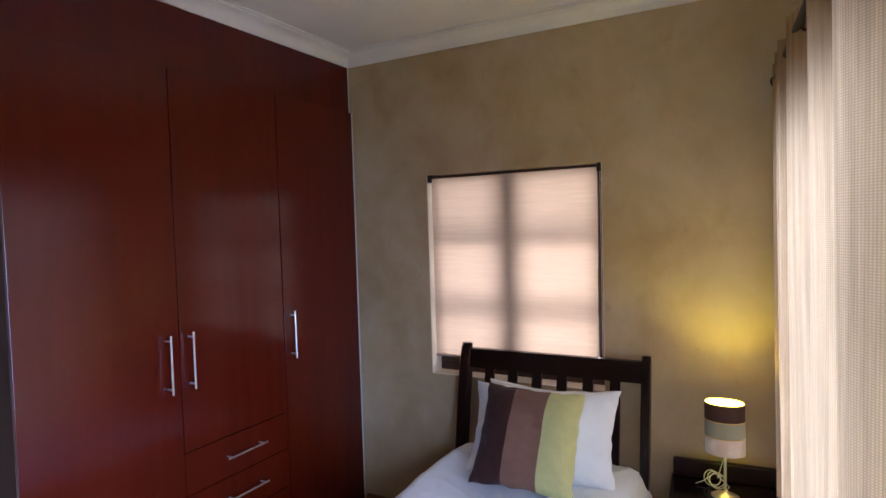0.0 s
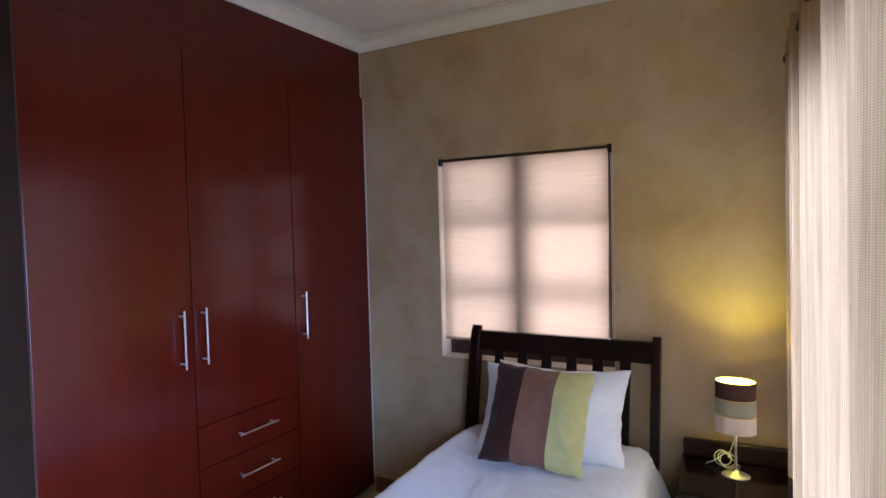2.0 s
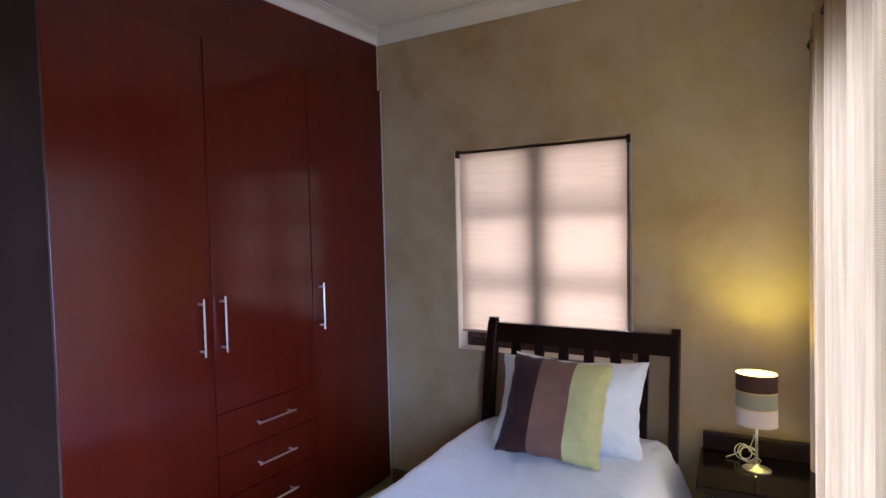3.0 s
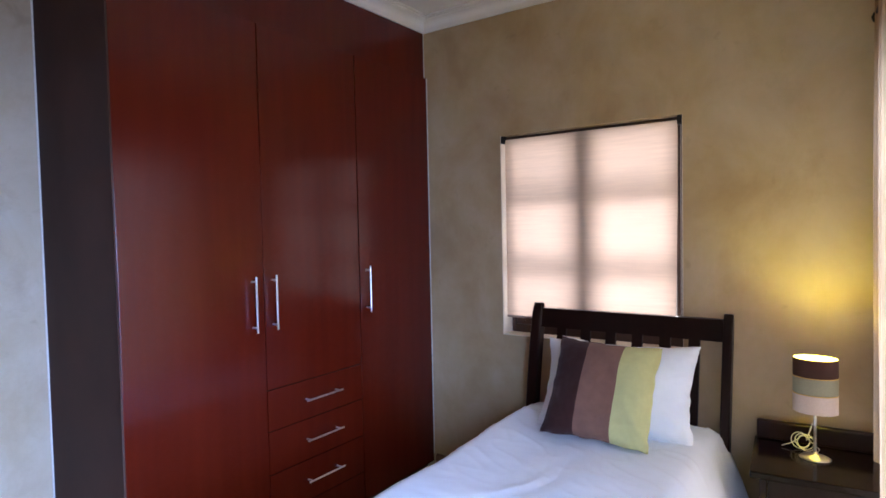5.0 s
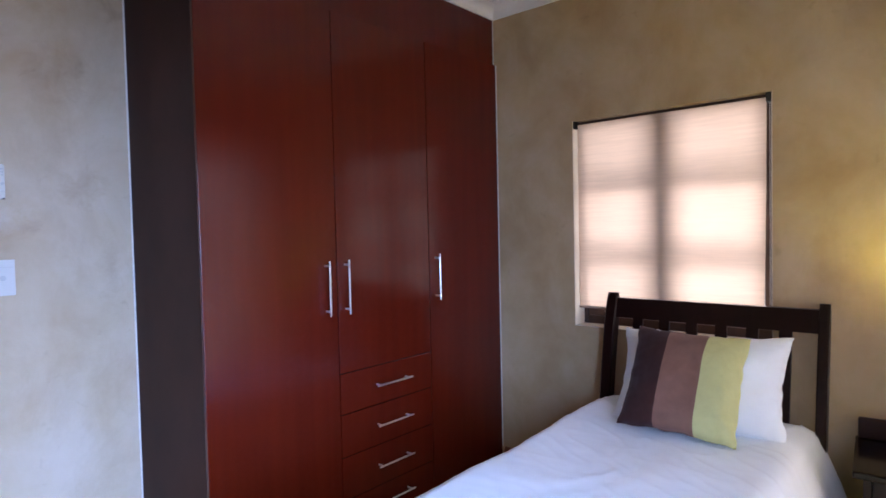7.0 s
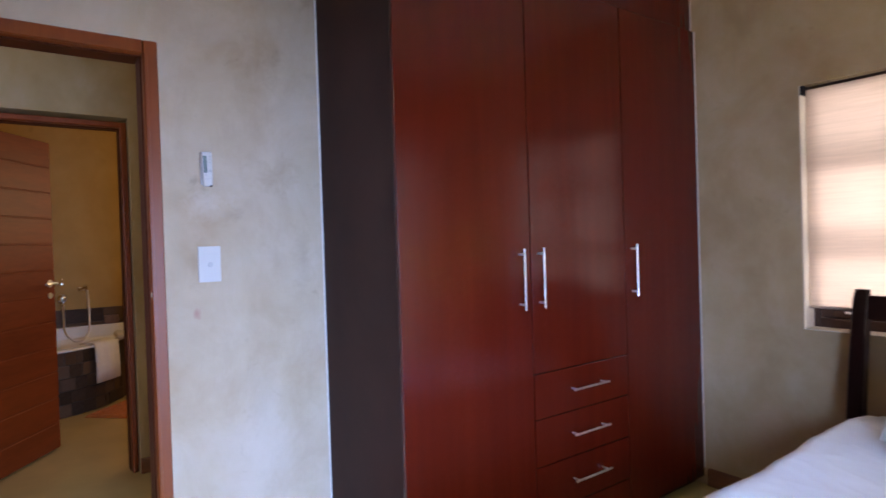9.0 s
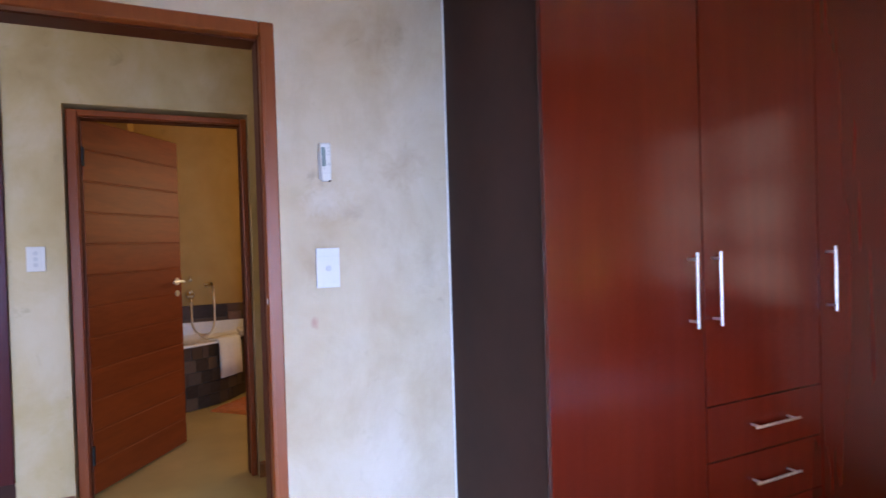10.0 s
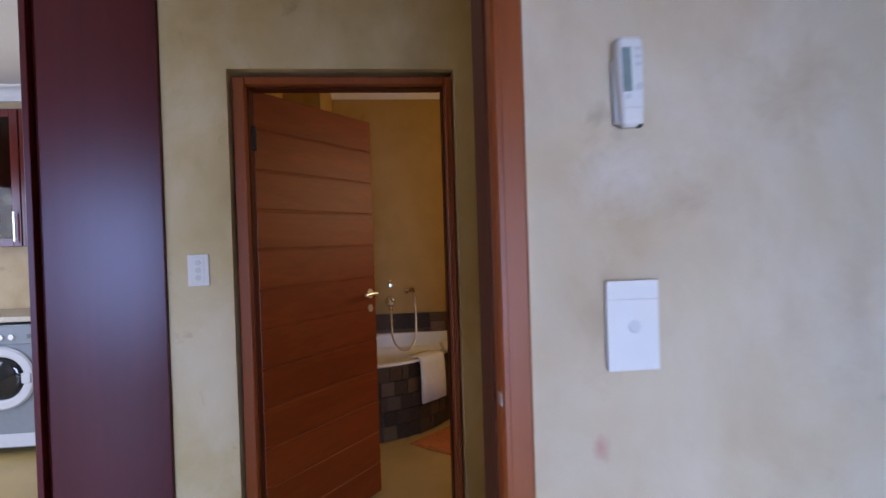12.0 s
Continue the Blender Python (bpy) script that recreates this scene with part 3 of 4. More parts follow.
def bar_handle(bm, axis, a, b, fixed, z=0.0):
    """A square steel bar on two posts."""
    x0, x1 = FRONT + 0.030, FRONT + 0.036
    if axis == 'z':
        box(bm, x0, x1, fixed - 0.0040, fixed + 0.0040, a, b, 0.0015)
        for q in (a + 0.022, b - 0.022):
            tube(bm, [(FRONT - 0.001, fixed, q), (x0 + 0.002, fixed, q)], 0.0045, 8)
    else:
        box(bm, x0, x1, a, b, z - 0.0040, z + 0.0040, 0.0015)
        for q in (a + 0.022, b - 0.022):
            tube(bm, [(FRONT - 0.001, q, z), (x0 + 0.002, q, z)], 0.0045, 8)
    return bm


w = thing("wardrobe", (-2.1, 2.15, 0), "built-in cherry laminate wardrobe with steel bar handles", "wardrobe")
bm = bmesh.new()                                # carcase behind the doors
box(bm, WX + 0.002, FRONT - 0.024, 1.285, BY - 0.002, 0.062, 2.349)
part("carcase", bm, WENGE, w)
bm = bmesh.new()                                # end panel, a little out of square with the wall
vs = [bm.verts.new(p) for z in (0.001, CL + 0.07) for p in ((WX + 0.001, 1.262, z), (FRONT - 0.0195, 1.258, z), (FRONT - 0.0195, 1.283, z), (WX + 0.001, 1.283, z))]
for q in ((3, 2, 1, 0), (4, 5, 6, 7), (0, 1, 5, 4), (1, 2, 6, 5), (2, 3, 7, 6), (3, 0, 4, 7)):
    bm.faces.new([vs[i] for i in q])
part("side_panel", bm, WENGE, w, "dark brown end panel")
part("top_panel", one_box(WF - 0.02, WF, 1.284, BY - 0.0055, 2.350, CL + 0.07), CHERRY, w)
part("plinth", one_box(WX + 0.1, FRONT - 0.05, 1.29, BY - 0.003, 0.001, 0.06), WENGE, w, "dark recessed plinth")
DOORS = [(1.2525, 1.8605, 0.045, 1.795, 2.349), (1.8655, 2.4585, 0.7665, 1.901, 2.349), (2.4635, BY - 0.006, 0.045, 2.504, 2.349)]
for y0, y1, z0, hy, z1 in DOORS:
    d = part("door", one_box(FRONT - 0.019, FRONT, y0, y1, z0, z1, bevel=0.0022, seg=2), CHERRY, w)
    part("handle", bar_handle(bmesh.new(), 'z', 1.030, 1.270, hy + 0.005), STEEL, d, "brushed steel bar handle")
for z0, z1 in ((0.5825, 0.7625), (0.3905, 0.5785), (0.1975, 0.3865), (0.045, 0.1935)):
    d = part("drawer_front", one_box(FRONT - 0.019, FRONT, 1.8655, 2.4585, z0, z1, bevel=0.0022, seg=2), CHERRY, w)
    part("handle", bar_handle(bmesh.new(), 'y', 2.057, 2.289, 0, (z0 + z1) / 2 + 0.004), STEEL, d, "brushed steel bar handle")

# ---- window behind the bed ----
f = thing("window_1", (-0.857, 3.2, WZB), "dark wooden casement window with glazing bars", "window", kind="structure")
y0, y1 = BY + 0.115, BY + 0.165
bm = bmesh.new()
for a in ((WXL, WXL + 0.022, WZB, WZT), (WXR - 0.022, WXR, WZB, WZT), (WXL + 0.0225, WXR - 0.0225, WZB, WZB + 0.045), (WXL + 0.0225, WXR - 0.0225, WZT - 0.03, WZT)):
    box(bm, a[0], a[1], y0 - 0.01, y1 + 0.01, a[2], a[3], 0.003)
part("window_frame", bm, WINWOOD, f)
for x0, x1, sl, sr in ((WXL + 0.0235, -0.8585, 0.054, 0.054), (-0.8555, WXR - 0.0235, 0.054, 0.032)):
    bm = bmesh.new()
    zb, zt, s = WZB + 0.047, WZT - 0.032, 0.040
    box(bm, x0, x0 + sl, y0, y1, zb, zt, 0.003)
    box(bm, x1 - sr, x1, y0, y1, zb, zt, 0.003)
    box(bm, x0 + sl, x1 - sr, y0, y1, zb, zb + s, 0.003)
    box(bm, x0 + sl, x1 - sr, y0, y1, zt - s, zt, 0.003)
    for z in (1.235, 1.59):
        box(bm, x0 + sl, x1 - sr, y0 + 0.004, y1 - 0.008, z - 0.023, z + 0.023, 0.002)
    sash = part("sash", bm, WINWOOD, f)
    for za, zc in ((zb + s, 1.212), (1.258, 1.567), (1.613, zt - s)):
        p = part("pane", one_box(x0 + sl, x1 - sr, y0 + 0.023, y0 + 0.027, za, zc), GLASS, sash)
        p.visible_shadow = False
latch = bmesh.new()
box(latch, -0.93, -0.90, y0 - 0.012, y0, 0.925, 0.94, 0.002)
tube(latch, [(-1.20, y0 - 0.012, 0.935), (-1.10, y0 - 0.02, 0.933)], 0.006, 8)
part("latch", latch, STEEL, f, "steel casement stay")

b = thing("roller_blind", (-0.857, BY + 0.03, 1.93), "lowered beige roller blind glowing with daylight", "blind")
rows = []
for i in range(41):
    z = 1.936 - (1.936 - 0.966) * i / 40
    right = -0.404 - 0.013 * (i / 40) ** 2
    rows.append([(-1.312 + (right + 1.312) * j / 30, BY + 0.028 + 0.002 * math.sin(j * 0.55 + 0.6) * (i / 40) + 0.0012 * math.sin(i * 0.5), z) for j in range(31)])
bm = bmesh.new()
sheet(bm, rows)
part("cloth", bm, BLIND, b, smooth=True)
part("bottom_bar", tube(bmesh.new(), [(-1.313, BY + 0.028, 0.962), (-0.416, BY + 0.028, 0.962)], 0.0065, 10), plain("beige_bar", (0.45, 0.35, 0.26), 0.6), b)
part("roller", tube(bmesh.new(), [(-1.309, BY + 0.045, 1.938), (-0.405, BY + 0.045, 1.938)], 0.014, 14), WINWOOD, b)
for x0, x1 in ((WXL + 0.001, -1.310), (-0.402, WXR - 0.001)):
    part("bracket", one_box(x0, x1, BY + 0.004, BY + 0.07, 1.915, 1.954, bevel=0.002), BLACK, b, "dark roller bracket")
chain = bmesh.new()
for x in (-0.392, -0.386):
    tube(chain, [(x, BY + 0.03, 1.92), (x, BY + 0.03, 1.4), (x - 0.002, BY + 0.032, 1.02)], 0.0018, 6)
part("chain", chain, PLASTIC, b, "fine pull chain")

# ---- assumed terrace door and curtain ----
f = thing("window_2", (EX + 0.12, 2.11, 0), "dark wooden window behind the curtain", "window", kind="structure")
bm = bmesh.new()
box(bm, EX + 0.10, EX + 0.16, 1.331, 1.385, 0.001, 2.059, 0.003)
box(bm, EX + 0.10, EX + 0.16, 2.845, 2.899, 0.001, 2.059, 0.003)
box(bm, EX + 0.10, EX + 0.16, 1.3855, 2.8445, 2.005, 2.059, 0.003)
box(bm, EX + 0.10, EX + 0.16, 1.3855, 2.8445, 0.001, 0.06, 0.003)
box(bm, EX + 0.105, EX + 0.155, 2.085, 2.145, 0.0605, 2.0045, 0.003)
part("window_frame", bm, WINWOOD, f)
for y0, y1 in ((1.3855, 2.0845), (2.1455, 2.8445)):
    p = part("pane", one_box(EX + 0.128, EX + 0.133, y0, y1, 0.0605, 2.0045), GLASS, f)
    p.visible_shadow = False
f = thing("door_3_frame", (EX + 0.12, 0.5, 0), "dark wooden frame of the assumed, unseen terrace door", "door frame", kind="structure")
part("jamb", one_box(EX + 0.06, EX + 0.15, 0.061, 0.115, 0.001, 2.119, bevel=0.003), WINWOOD, f)
part("jamb", one_box(EX + 0.06, EX + 0.15, 0.895, 0.949, 0.001, 2.119, bevel=0.003), WINWOOD, f)
part("head", one_box(EX + 0.06, EX + 0.15, 0.1155, 0.8945, 2.065, 2.119, bevel=0.003), WINWOOD, f)

RX, RZ = 0.339, 2.215                           # the rod's end by the bed wall; it runs a little out of line with the wall


def rod_x(y):
    return RX + 0.055 * (2.97 - y)


r = thing("curtain_rod", (RX, 1.6, RZ), "dark round curtain rod on brackets", "curtain rod")
part("rod", tube(bmesh.new(), [(rod_x(0.95), 0.95, RZ), (rod_x(2.995), 2.995, RZ)], 0.0135, 14), BLACK, r)
for y in (0.98, 2.99):
    part("bracket", one_box(rod_x(y) - 0.012, EX - 0.001, y - 0.012, y + 0.012, RZ - 0.02, RZ + 0.02, bevel=0.003), BLACK, r)
part("finial", lathe(bmesh.new(), RX, 3.005, [(0.004, RZ - 0.024), (0.018, RZ - 0.016), (0.024, RZ), (0.018, RZ + 0.016), (0.004, RZ + 0.024)], 16), BLACK, r)


def fold(y, z):
    """How far the hanging cloth stands off its line; folds close up towards the bed wall."""
    u = (2.98 - y)
    turns = u / 0.172 if u < 0.5 else 0.5 / 0.172 + (u - 0.5) / 0.46
    ph = 2 * math.pi * (turns + 0.539)
    spread = 1.0 - 0.12 * (2.27 - z)
    return (0.040 if u < 0.5 else 0.040 + 0.02 * min(1, u - 0.5)) * spread * math.sin(ph) + 0.007 * math.sin(2.3 * ph + 1.1 + z * 0.8) + 0.006 * math.sin(z * 2.1 + u * 9.0) * (2.27 - z) * 0.5


c = thing("curtain", (RX, 1.9, 0.02), "cream open-weave eyelet curtain lit from behind", "curtain")
rows = []
for i in range(46):
    z = 2.268 - (2.268 - 0.025) * i / 45
    rows.append([(rod_x(y) + 0.020 + fold(y, z), y, z) for y in (2.972 - (2.972 - 1.02) * j / 300 for j in range(301))])
bm = bmesh.new()
sheet(bm, rows)
# return to the wall, added to block light leaking past the curtain's end
for i in range(46):
    z = 2.268 - (2.268 - 0.025) * i / 45
    x0 = rod_x(2.972) + 0.020 + fold(2.972, z)
    rows[i] = [(x0 + (EX - 0.012 - x0) * j / 8, 2.972 + 0.055 * j / 8 + 0.006 * math.sin(j * 1.4), z) for j in range(9)]
sheet(bm, rows)
part("cloth", bm, CURTAIN, c, smooth=True)
u = 0.04
while u < 1.92:
    y = 2.98 - u
    if abs(fold(y, RZ)) < 0.006:
        bm = bmesh.new()
        d = fold(y - 0.004, RZ) - fold(y + 0.004, RZ)
        pts = [Vector((rod_x(y) + 0.020 + fold(y, RZ), y, RZ)) + 0.024 * (math.cos(a) * Vector((d, -0.008, 0)).normalized() + math.sin(a) * Vector((0, 0, 1))) for a in (2 * math.pi * q / 20 for q in range(21))]
        tube(bm, pts, 0.004, 6, cap=False)
        part("eyelet", bm, BLACK, c, "dark metal eyelet")
        u += 0.05
    u += 0.004

# ---- bed ----
BXL, BXR, HBY = -1.113, -0.160, 3.0
bed = thing("bed", (-0.636, 2.0, 0), "dark-stained single bed with slatted headboard", "bed")


def back_line(z):
    """The headboard leans and curls back towards its top."""
    return HBY - 0.085 + 0.125 * max(0.0, (z - 0.30) / 0.75) ** 1.3


for x0, x1 in ((BXL, BXL + 0.055), (BXR - 0.038, BXR)):
    bm = bmesh.new()
    rings = []
    for z in [0.001 + 1.02 * q / 17 for q in range(18)] + [1.034, 1.044, 1.051, 1.056]:
        yb = back_line(z)
        half = 0.030 if z < 0.95 else 0.030 * max(0.35, 1 - ((z - 0.95) / 0.106) ** 2 * 0.65)
        cut = 0.006 if z < 1.04 else 0.006 + 0.012 * ((z - 1.04) / 0.016)
        rings.append([bm.verts.new(p) for p in ((x0 + cut, yb - half, z), (x1 - cut, yb - half, z), (x1, yb - half + cut, z), (x1, yb + half - cut, z), (x1 - cut, yb + half, z), (x0 + cut, yb + half, z), (x0, yb + half - cut, z), (x0, yb - half + cut, z))])
    for a, b2 in zip(rings, rings[1:]):
        for q in range(8):
            bm.faces.new((a[q], a[(q + 1) % 8], b2[(q + 1) % 8], b2[q]))
    bm.faces.new(rings[0][::-1])
    bm.faces.new(rings[-1])
    part("post", bm, DARKWOOD, bed)


def curved_board(x0, x1, z0, z1, t, steps):
    bm = bmesh.new()
    rings = []
    for i in range(steps + 1):
        z = z0 + (z1 - z0) * i / steps
        y = back_line(z)
        rings.append([bm.verts.new(p) for p in ((x0, y - t, z), (x1, y - t, z), (x1, y + t, z), (x0, y + t, z))])
    for a, b2 in zip(rings, rings[1:]):
        for q in range(4):
            bm.faces.new((a[q], a[(q + 1) % 4], b2[(q + 1) % 4], b2[q]))
    bm.faces.new(rings[0][::-1])
    bm.faces.new(rings[-1])
    es = [e for e in bm.edges if e.is_manifold and e.calc_face_angle(0) > 0.8]
    bmesh.ops.bevel(bm, geom=es, offset=0.004, segments=2, affect='EDGES')
    return bm


part("top_rail", curved_board(BXL + 0.0555, BXR - 0.0385, 0.938, 1.032, 0.016, 6), DARKWOOD, bed)
part("lower_rail", curved_board(BXL + 0.0555, BXR - 0.0385, 0.40, 0.47, 0.014, 3), DARKWOOD, bed)
for i in range(6):
    x = -0.948 + 0.1265 * i
    part("slat", curved_board(x - 0.024, x + 0.024, 0.471, 0.937, 0.008, 8), DARKWOOD, bed)
for x0 in (BXL + 0.012, BXR - 0.034):
    part("side_rail", one_box(x0, x0 + 0.022, 1.06, 2.93, 0.20, 0.34, bevel=0.004), DARKWOOD, bed)
part("foot_rail", one_box(BXL + 0.04, BXR - 0.04, 1.03, 1.055, 0.20, 0.36, bevel=0.004), DARKWOOD, bed)
for x0 in (BXL, BXR - 0.05):
    part("leg", one_box(x0, x0 + 0.05, 1.02, 1.07, 0.001, 0.37, bevel=0.005), DARKWOOD, bed)
part("base", one_box(BXL + 0.035, BXR - 0.035, 1.06, 2.94, 0.22, 0.27), DARKWOOD, bed)

solid("mattress", one_box(-1.070, -0.205, 1.075, 2.935, 0.272, 0.52, bevel=0.05, seg=4), LINEN, "white mattress under the duvet", "mattress", smooth=True)

# the white cover: flat on top, falling over the sides and the foot
W2, LEN, DROP, RAD, BTOPZ = 0.462, 1.93, 0.36, 0.085, 0.562


def fall(s, w):
    a = abs(s)
    sg = 1 if s >= 0 else -1
    flat = w - RAD
    if a <= flat:
        return s, 0.0
    arc = RAD * math.pi / 2
    if a <= flat + arc:
        q = (a - flat) / RAD
        return sg * (flat + RAD * math.sin(q)), RAD * (1 - math.cos(q))
    return sg * w, RAD + (a - flat - arc)


rows = []
NU, NV = 150, 210
for j in range(NV + 1):
    v = (LEN + DROP) * j / NV
    row = []
    for i in range(NU + 1):
        s = -(W2 + DROP) + 2 * (W2 + DROP) * i / NU
        xo, d1 = fall(s, W2)
        yo, d2 = fall(max(0.0, v - 0.0), LEN)
        drop = max(d1, d2) + 0.25 * min(d1, d2)
        x, y, z = -0.640 + xo, 2.935 - yo, BTOPZ - drop
        nx = noise.noise(Vector((x * 3.2, y * 2.6, 0.3)))
        ny = noise.noise(Vector((x * 9.0 + 4 * nx, y * 3.4, 7.1)))
        nz = noise.noise(Vector((x * 4.0, y * 16.0 + 3 * nx, 2.2)))
        z += 0.014 * nx + 0.006 * ny + 0.004 * abs(nz)
        cr = noise.noise(Vector((x * 5.0 + 2.5 * nx, y * 11.0 + x * 6.0, 4.4)))
        z += 0.0065 * (1 - min(1.0, abs(cr) * 3.2)) ** 2 * min(1.0, max(0.15, (y - 1.7) / 0.9))
        z += 0.018 * math.exp(-((y - 2.75) / 0.22) ** 2) * (1 if d1 < 0.05 else 0.3)
        wave = 0.016 * min(1.0, d1 / 0.2) * math.sin(y * 17 + 5 * nx)
        x += (1 if s > 0 else -1) * (wave + 0.34 * max(0.0, d1 - RAD * 0.6)) if d1 > 0.02 else 0.0
        if d2 > 0.02:
            y -= 0.016 * min(1.0, d2 / 0.2) * math.sin(x * 15 + 3)
        row.append((x, y, max(z, 0.12)))
    rows.append(row)
bm = bmesh.new()
sheet(bm, rows)
dv = solid("duvet", bm, LINEN, "white cotton duvet cover spread over the bed", "duvet", smooth=True)
sol = dv.modifiers.new("thickness", 'SOLIDIFY')
sol.thickness, sol.offset = 0.012, -1


def pillow_mesh(bm, w, h, t, u0=-1.0, u1=1.0, seed=0.0, n=32, pinch=0.07, wr=0.013):
    """A stuffed square between u0 and u1, pinched between its corners; x across, z up, y through."""
    nu = max(4, int(n * (u1 - u0) / 2))
    grids = []
    for side in (-1, 1):
        rows = []
        for j in range(n + 1):
            v = -1 + 2 * j / n
            row = []
            for i in range(nu + 1):
                u = u0 + (u1 - u0) * i / nu
                x = w / 2 * u * (1 - pinch * (1 - v * v))
                z = h / 2 * v * (1 - pinch * (1 - u * u))
                th = t / 2 * max(0.0, (1 - u ** 4) * (1 - v ** 4)) ** 0.55
                k1 = noise.noise(Vector((u * 1.7 + seed, v * 1.7, side * 3 + seed)))
                k2 = noise.noise(Vector((u * 4.5 + seed, v * 4.0 + 2 * k1, side * 5)))
                k3 = noise.noise(Vector((u * 3.0 + 5 * v + seed, v * 2.2 - u * 3.5 + k1, side * 7 + seed)))
                rim = max(abs(u), abs(v))
                crease = (1 - min(1.0, abs(k3) * 4.0)) ** 2 * (0.35 + 0.65 * rim * rim)
                k4 = noise.noise(Vector((u * 11 + seed, v * 11, side * 2)))
                edge = min(1.0, th / (t * 0.12))
                puff = side * (wr * k2 + 0.5 * wr * k4 * 0.45 - 0.65 * wr * crease) * edge
                wavy = 0.006 * noise.noise(Vector((v * 5 + seed, u * 5, 1.5))) * rim ** 4
                row.append((x + wavy, side * th * (1 + 0.25 * k1) + puff, z + 0.004 * k1 + wavy))
            rows.append(row)
        grids.append(sheet(bm, rows))
    bmesh.ops.remove_doubles(bm, verts=bm.verts, dist=0.0004)
    return bm


def place(o, m):
    o.matrix_basis = m
    return o


place(solid("pillow", pillow_mesh(bmesh.new(), 0.62, 0.37, 0.15, seed=2.0, n=52, pinch=0.10, wr=0.006), PILLOW_WHITE, "plump white pillow leaning on the headboard", "pillow", "pillows on the bed", smooth=True),
      pose(-0.590, 2.840, 0.735, -18, 2, 1))
place(solid("pillow", pillow_mesh(bmesh.new(), 0.672, 0.415, 0.15, seed=5.0, n=52, pinch=0.085, wr=0.006), PILLOW_WHITE, "plump white pillow behind the striped cushion", "pillow", "pillows on the bed", smooth=True),
      pose(-0.584, 2.735, 0.748, -28, -1, 2))
cu = thing("cushion", (0, 0, 0), "square suede cushion striped brown, taupe and lime", "cushion")
for nm, u0, u1, mm, lb in (("brown_panel", -1, -0.36, S_BROWN, "dark brown suede stripe"), ("taupe_panel", -0.36, 0.33, S_MAUVE, "taupe suede stripe"), ("green_panel", 0.33, 1, S_GREEN, "lime green suede stripe")):
    part(nm, pillow_mesh(bmesh.new(), 0.432, 0.440, 0.15, u0, u1, seed=9.0, n=48, pinch=0.06, wr=0.005), mm, cu, lb, smooth=True)
cu.matrix_basis = pose(-0.592, 2.590, 0.770, -36, 3, 6)

# ---- nightstand, lamp and cord ----
NX0, NX1, NY0, NY1, NT = -0.062, 0.39, 2.625, 3.042, 0.548
ns = thing("nightstand", (0.158, 2.84, 0), "dark-stained wooden nightstand with a drawer", "nightstand")
part("top", one_box(NX0, NX1, NY0, NY1, NT - 0.026, NT, bevel=0.006, seg=2), DARKTOP, ns)
bm = bmesh.new()
box(bm, NX0 + 0.008, NX1 - 0.022, 3.008, 3.034, NT + 0.0005, 0.628, 0.011, 4)
part("upstand", bm, DARKWOOD, ns)
for x0 in (NX0 + 0.03, NX1 - 0.055):
    part("side", one_box(x0, x0 + 0.025, NY0 + 0.04, NY1 - 0.02, 0.05, NT - 0.027, bevel=0.003), DARKWOOD, ns)
part("back", one_box(NX0 + 0.056, NX1 - 0.056, NY1 - 0.04, NY1 - 0.022, 0.10, NT - 0.027), DARKWOOD, ns)
dr = part("drawer", one_box(NX0 + 0.057, NX1 - 0.057, NY0 + 0.032, NY0 + 0.052, 0.375, NT - 0.032, bevel=0.004), DARKWOOD, ns)
kb = bmesh.new()
tube(kb, [(0.158, NY0 + 0.033, 0.448), (0.158, NY0 + 0.016, 0.448), (0.158, NY0 + 0.012, 0.448), (0.158, NY0 + 0.004, 0.448)], [0.006, 0.006, 0.014, 0.011], 16)
part("knob", kb, BLACK, dr, "dark round knob")
part("shelf", one_box(NX0 + 0.056, NX1 - 0.056, NY0 + 0.05, NY1 - 0.041, 0.16, 0.18), DARKWOOD, ns)
part("drawer_floor", one_box(NX0 + 0.056, NX1 - 0.056, NY0 + 0.053, NY1 - 0.041, 0.352, 0.368), DARKWOOD, ns)
for x0 in (NX0 + 0.03, NX1 - 0.07):
    for y0 in (NY0 + 0.04, NY1 - 0.06):
        part("leg", one_box(x0, x0 + 0.04, y0, y0 + 0.04, 0.001, 0.0495, bevel=0.003), DARKWOOD, ns)

ns.matrix_basis = ns.matrix_basis @ pose(0, 0, 0, 0, 0, 4.5)

LX, LY = 0.147, 2.86
la = thing("table_lamp", (LX, LY, NT), "lit bedside lamp with oval striped shade", "lamp")
part("base", lathe(bmesh.new(), LX, LY, [(0.052, NT + 0.0005), (0.054, NT + 0.004), (0.048, NT + 0.008), (0.022, NT + 0.014), (0.008, NT + 0.022), (0.0055, NT + 0.03)], 36, 1.0, 0.85), STEEL, la, "brushed steel foot", smooth=True)
part("stem", tube(bmesh.new(), [(LX, LY, NT + 0.028), (LX, LY, 0.80)], 0.0055, 14), STEEL, la, "brushed steel stem", smooth=True)
# holder with a wide dish added to keep bulb light off the nightstand
part("holder", lathe(bmesh.new(), LX, LY, [(0.012, 0.765), (0.014, 0.77), (0.014, 0.796), (0.042, 0.803), (0.043, 0.806), (0.010, 0.808)], 24, 1.0, 0.8), PLASTIC, la)
part("bulb", lathe(bmesh.new(), LX, LY, [(0.008, 0.809), (0.010, 0.814), (0.012, 0.8175), (0.010, 0.821), (0.004, 0.823)], 16), BULB, la, "glowing bulb", smooth=True)
SB = [(0.731, 0.799, SH_PINK, "cream_band", "cream cloth band"), (0.803, 0.864, SH_GREEN, "sage_band", "sage green cloth band"), (0.868, 0.936, SH_BROWN, "brown_band", "dark brown cloth band")]
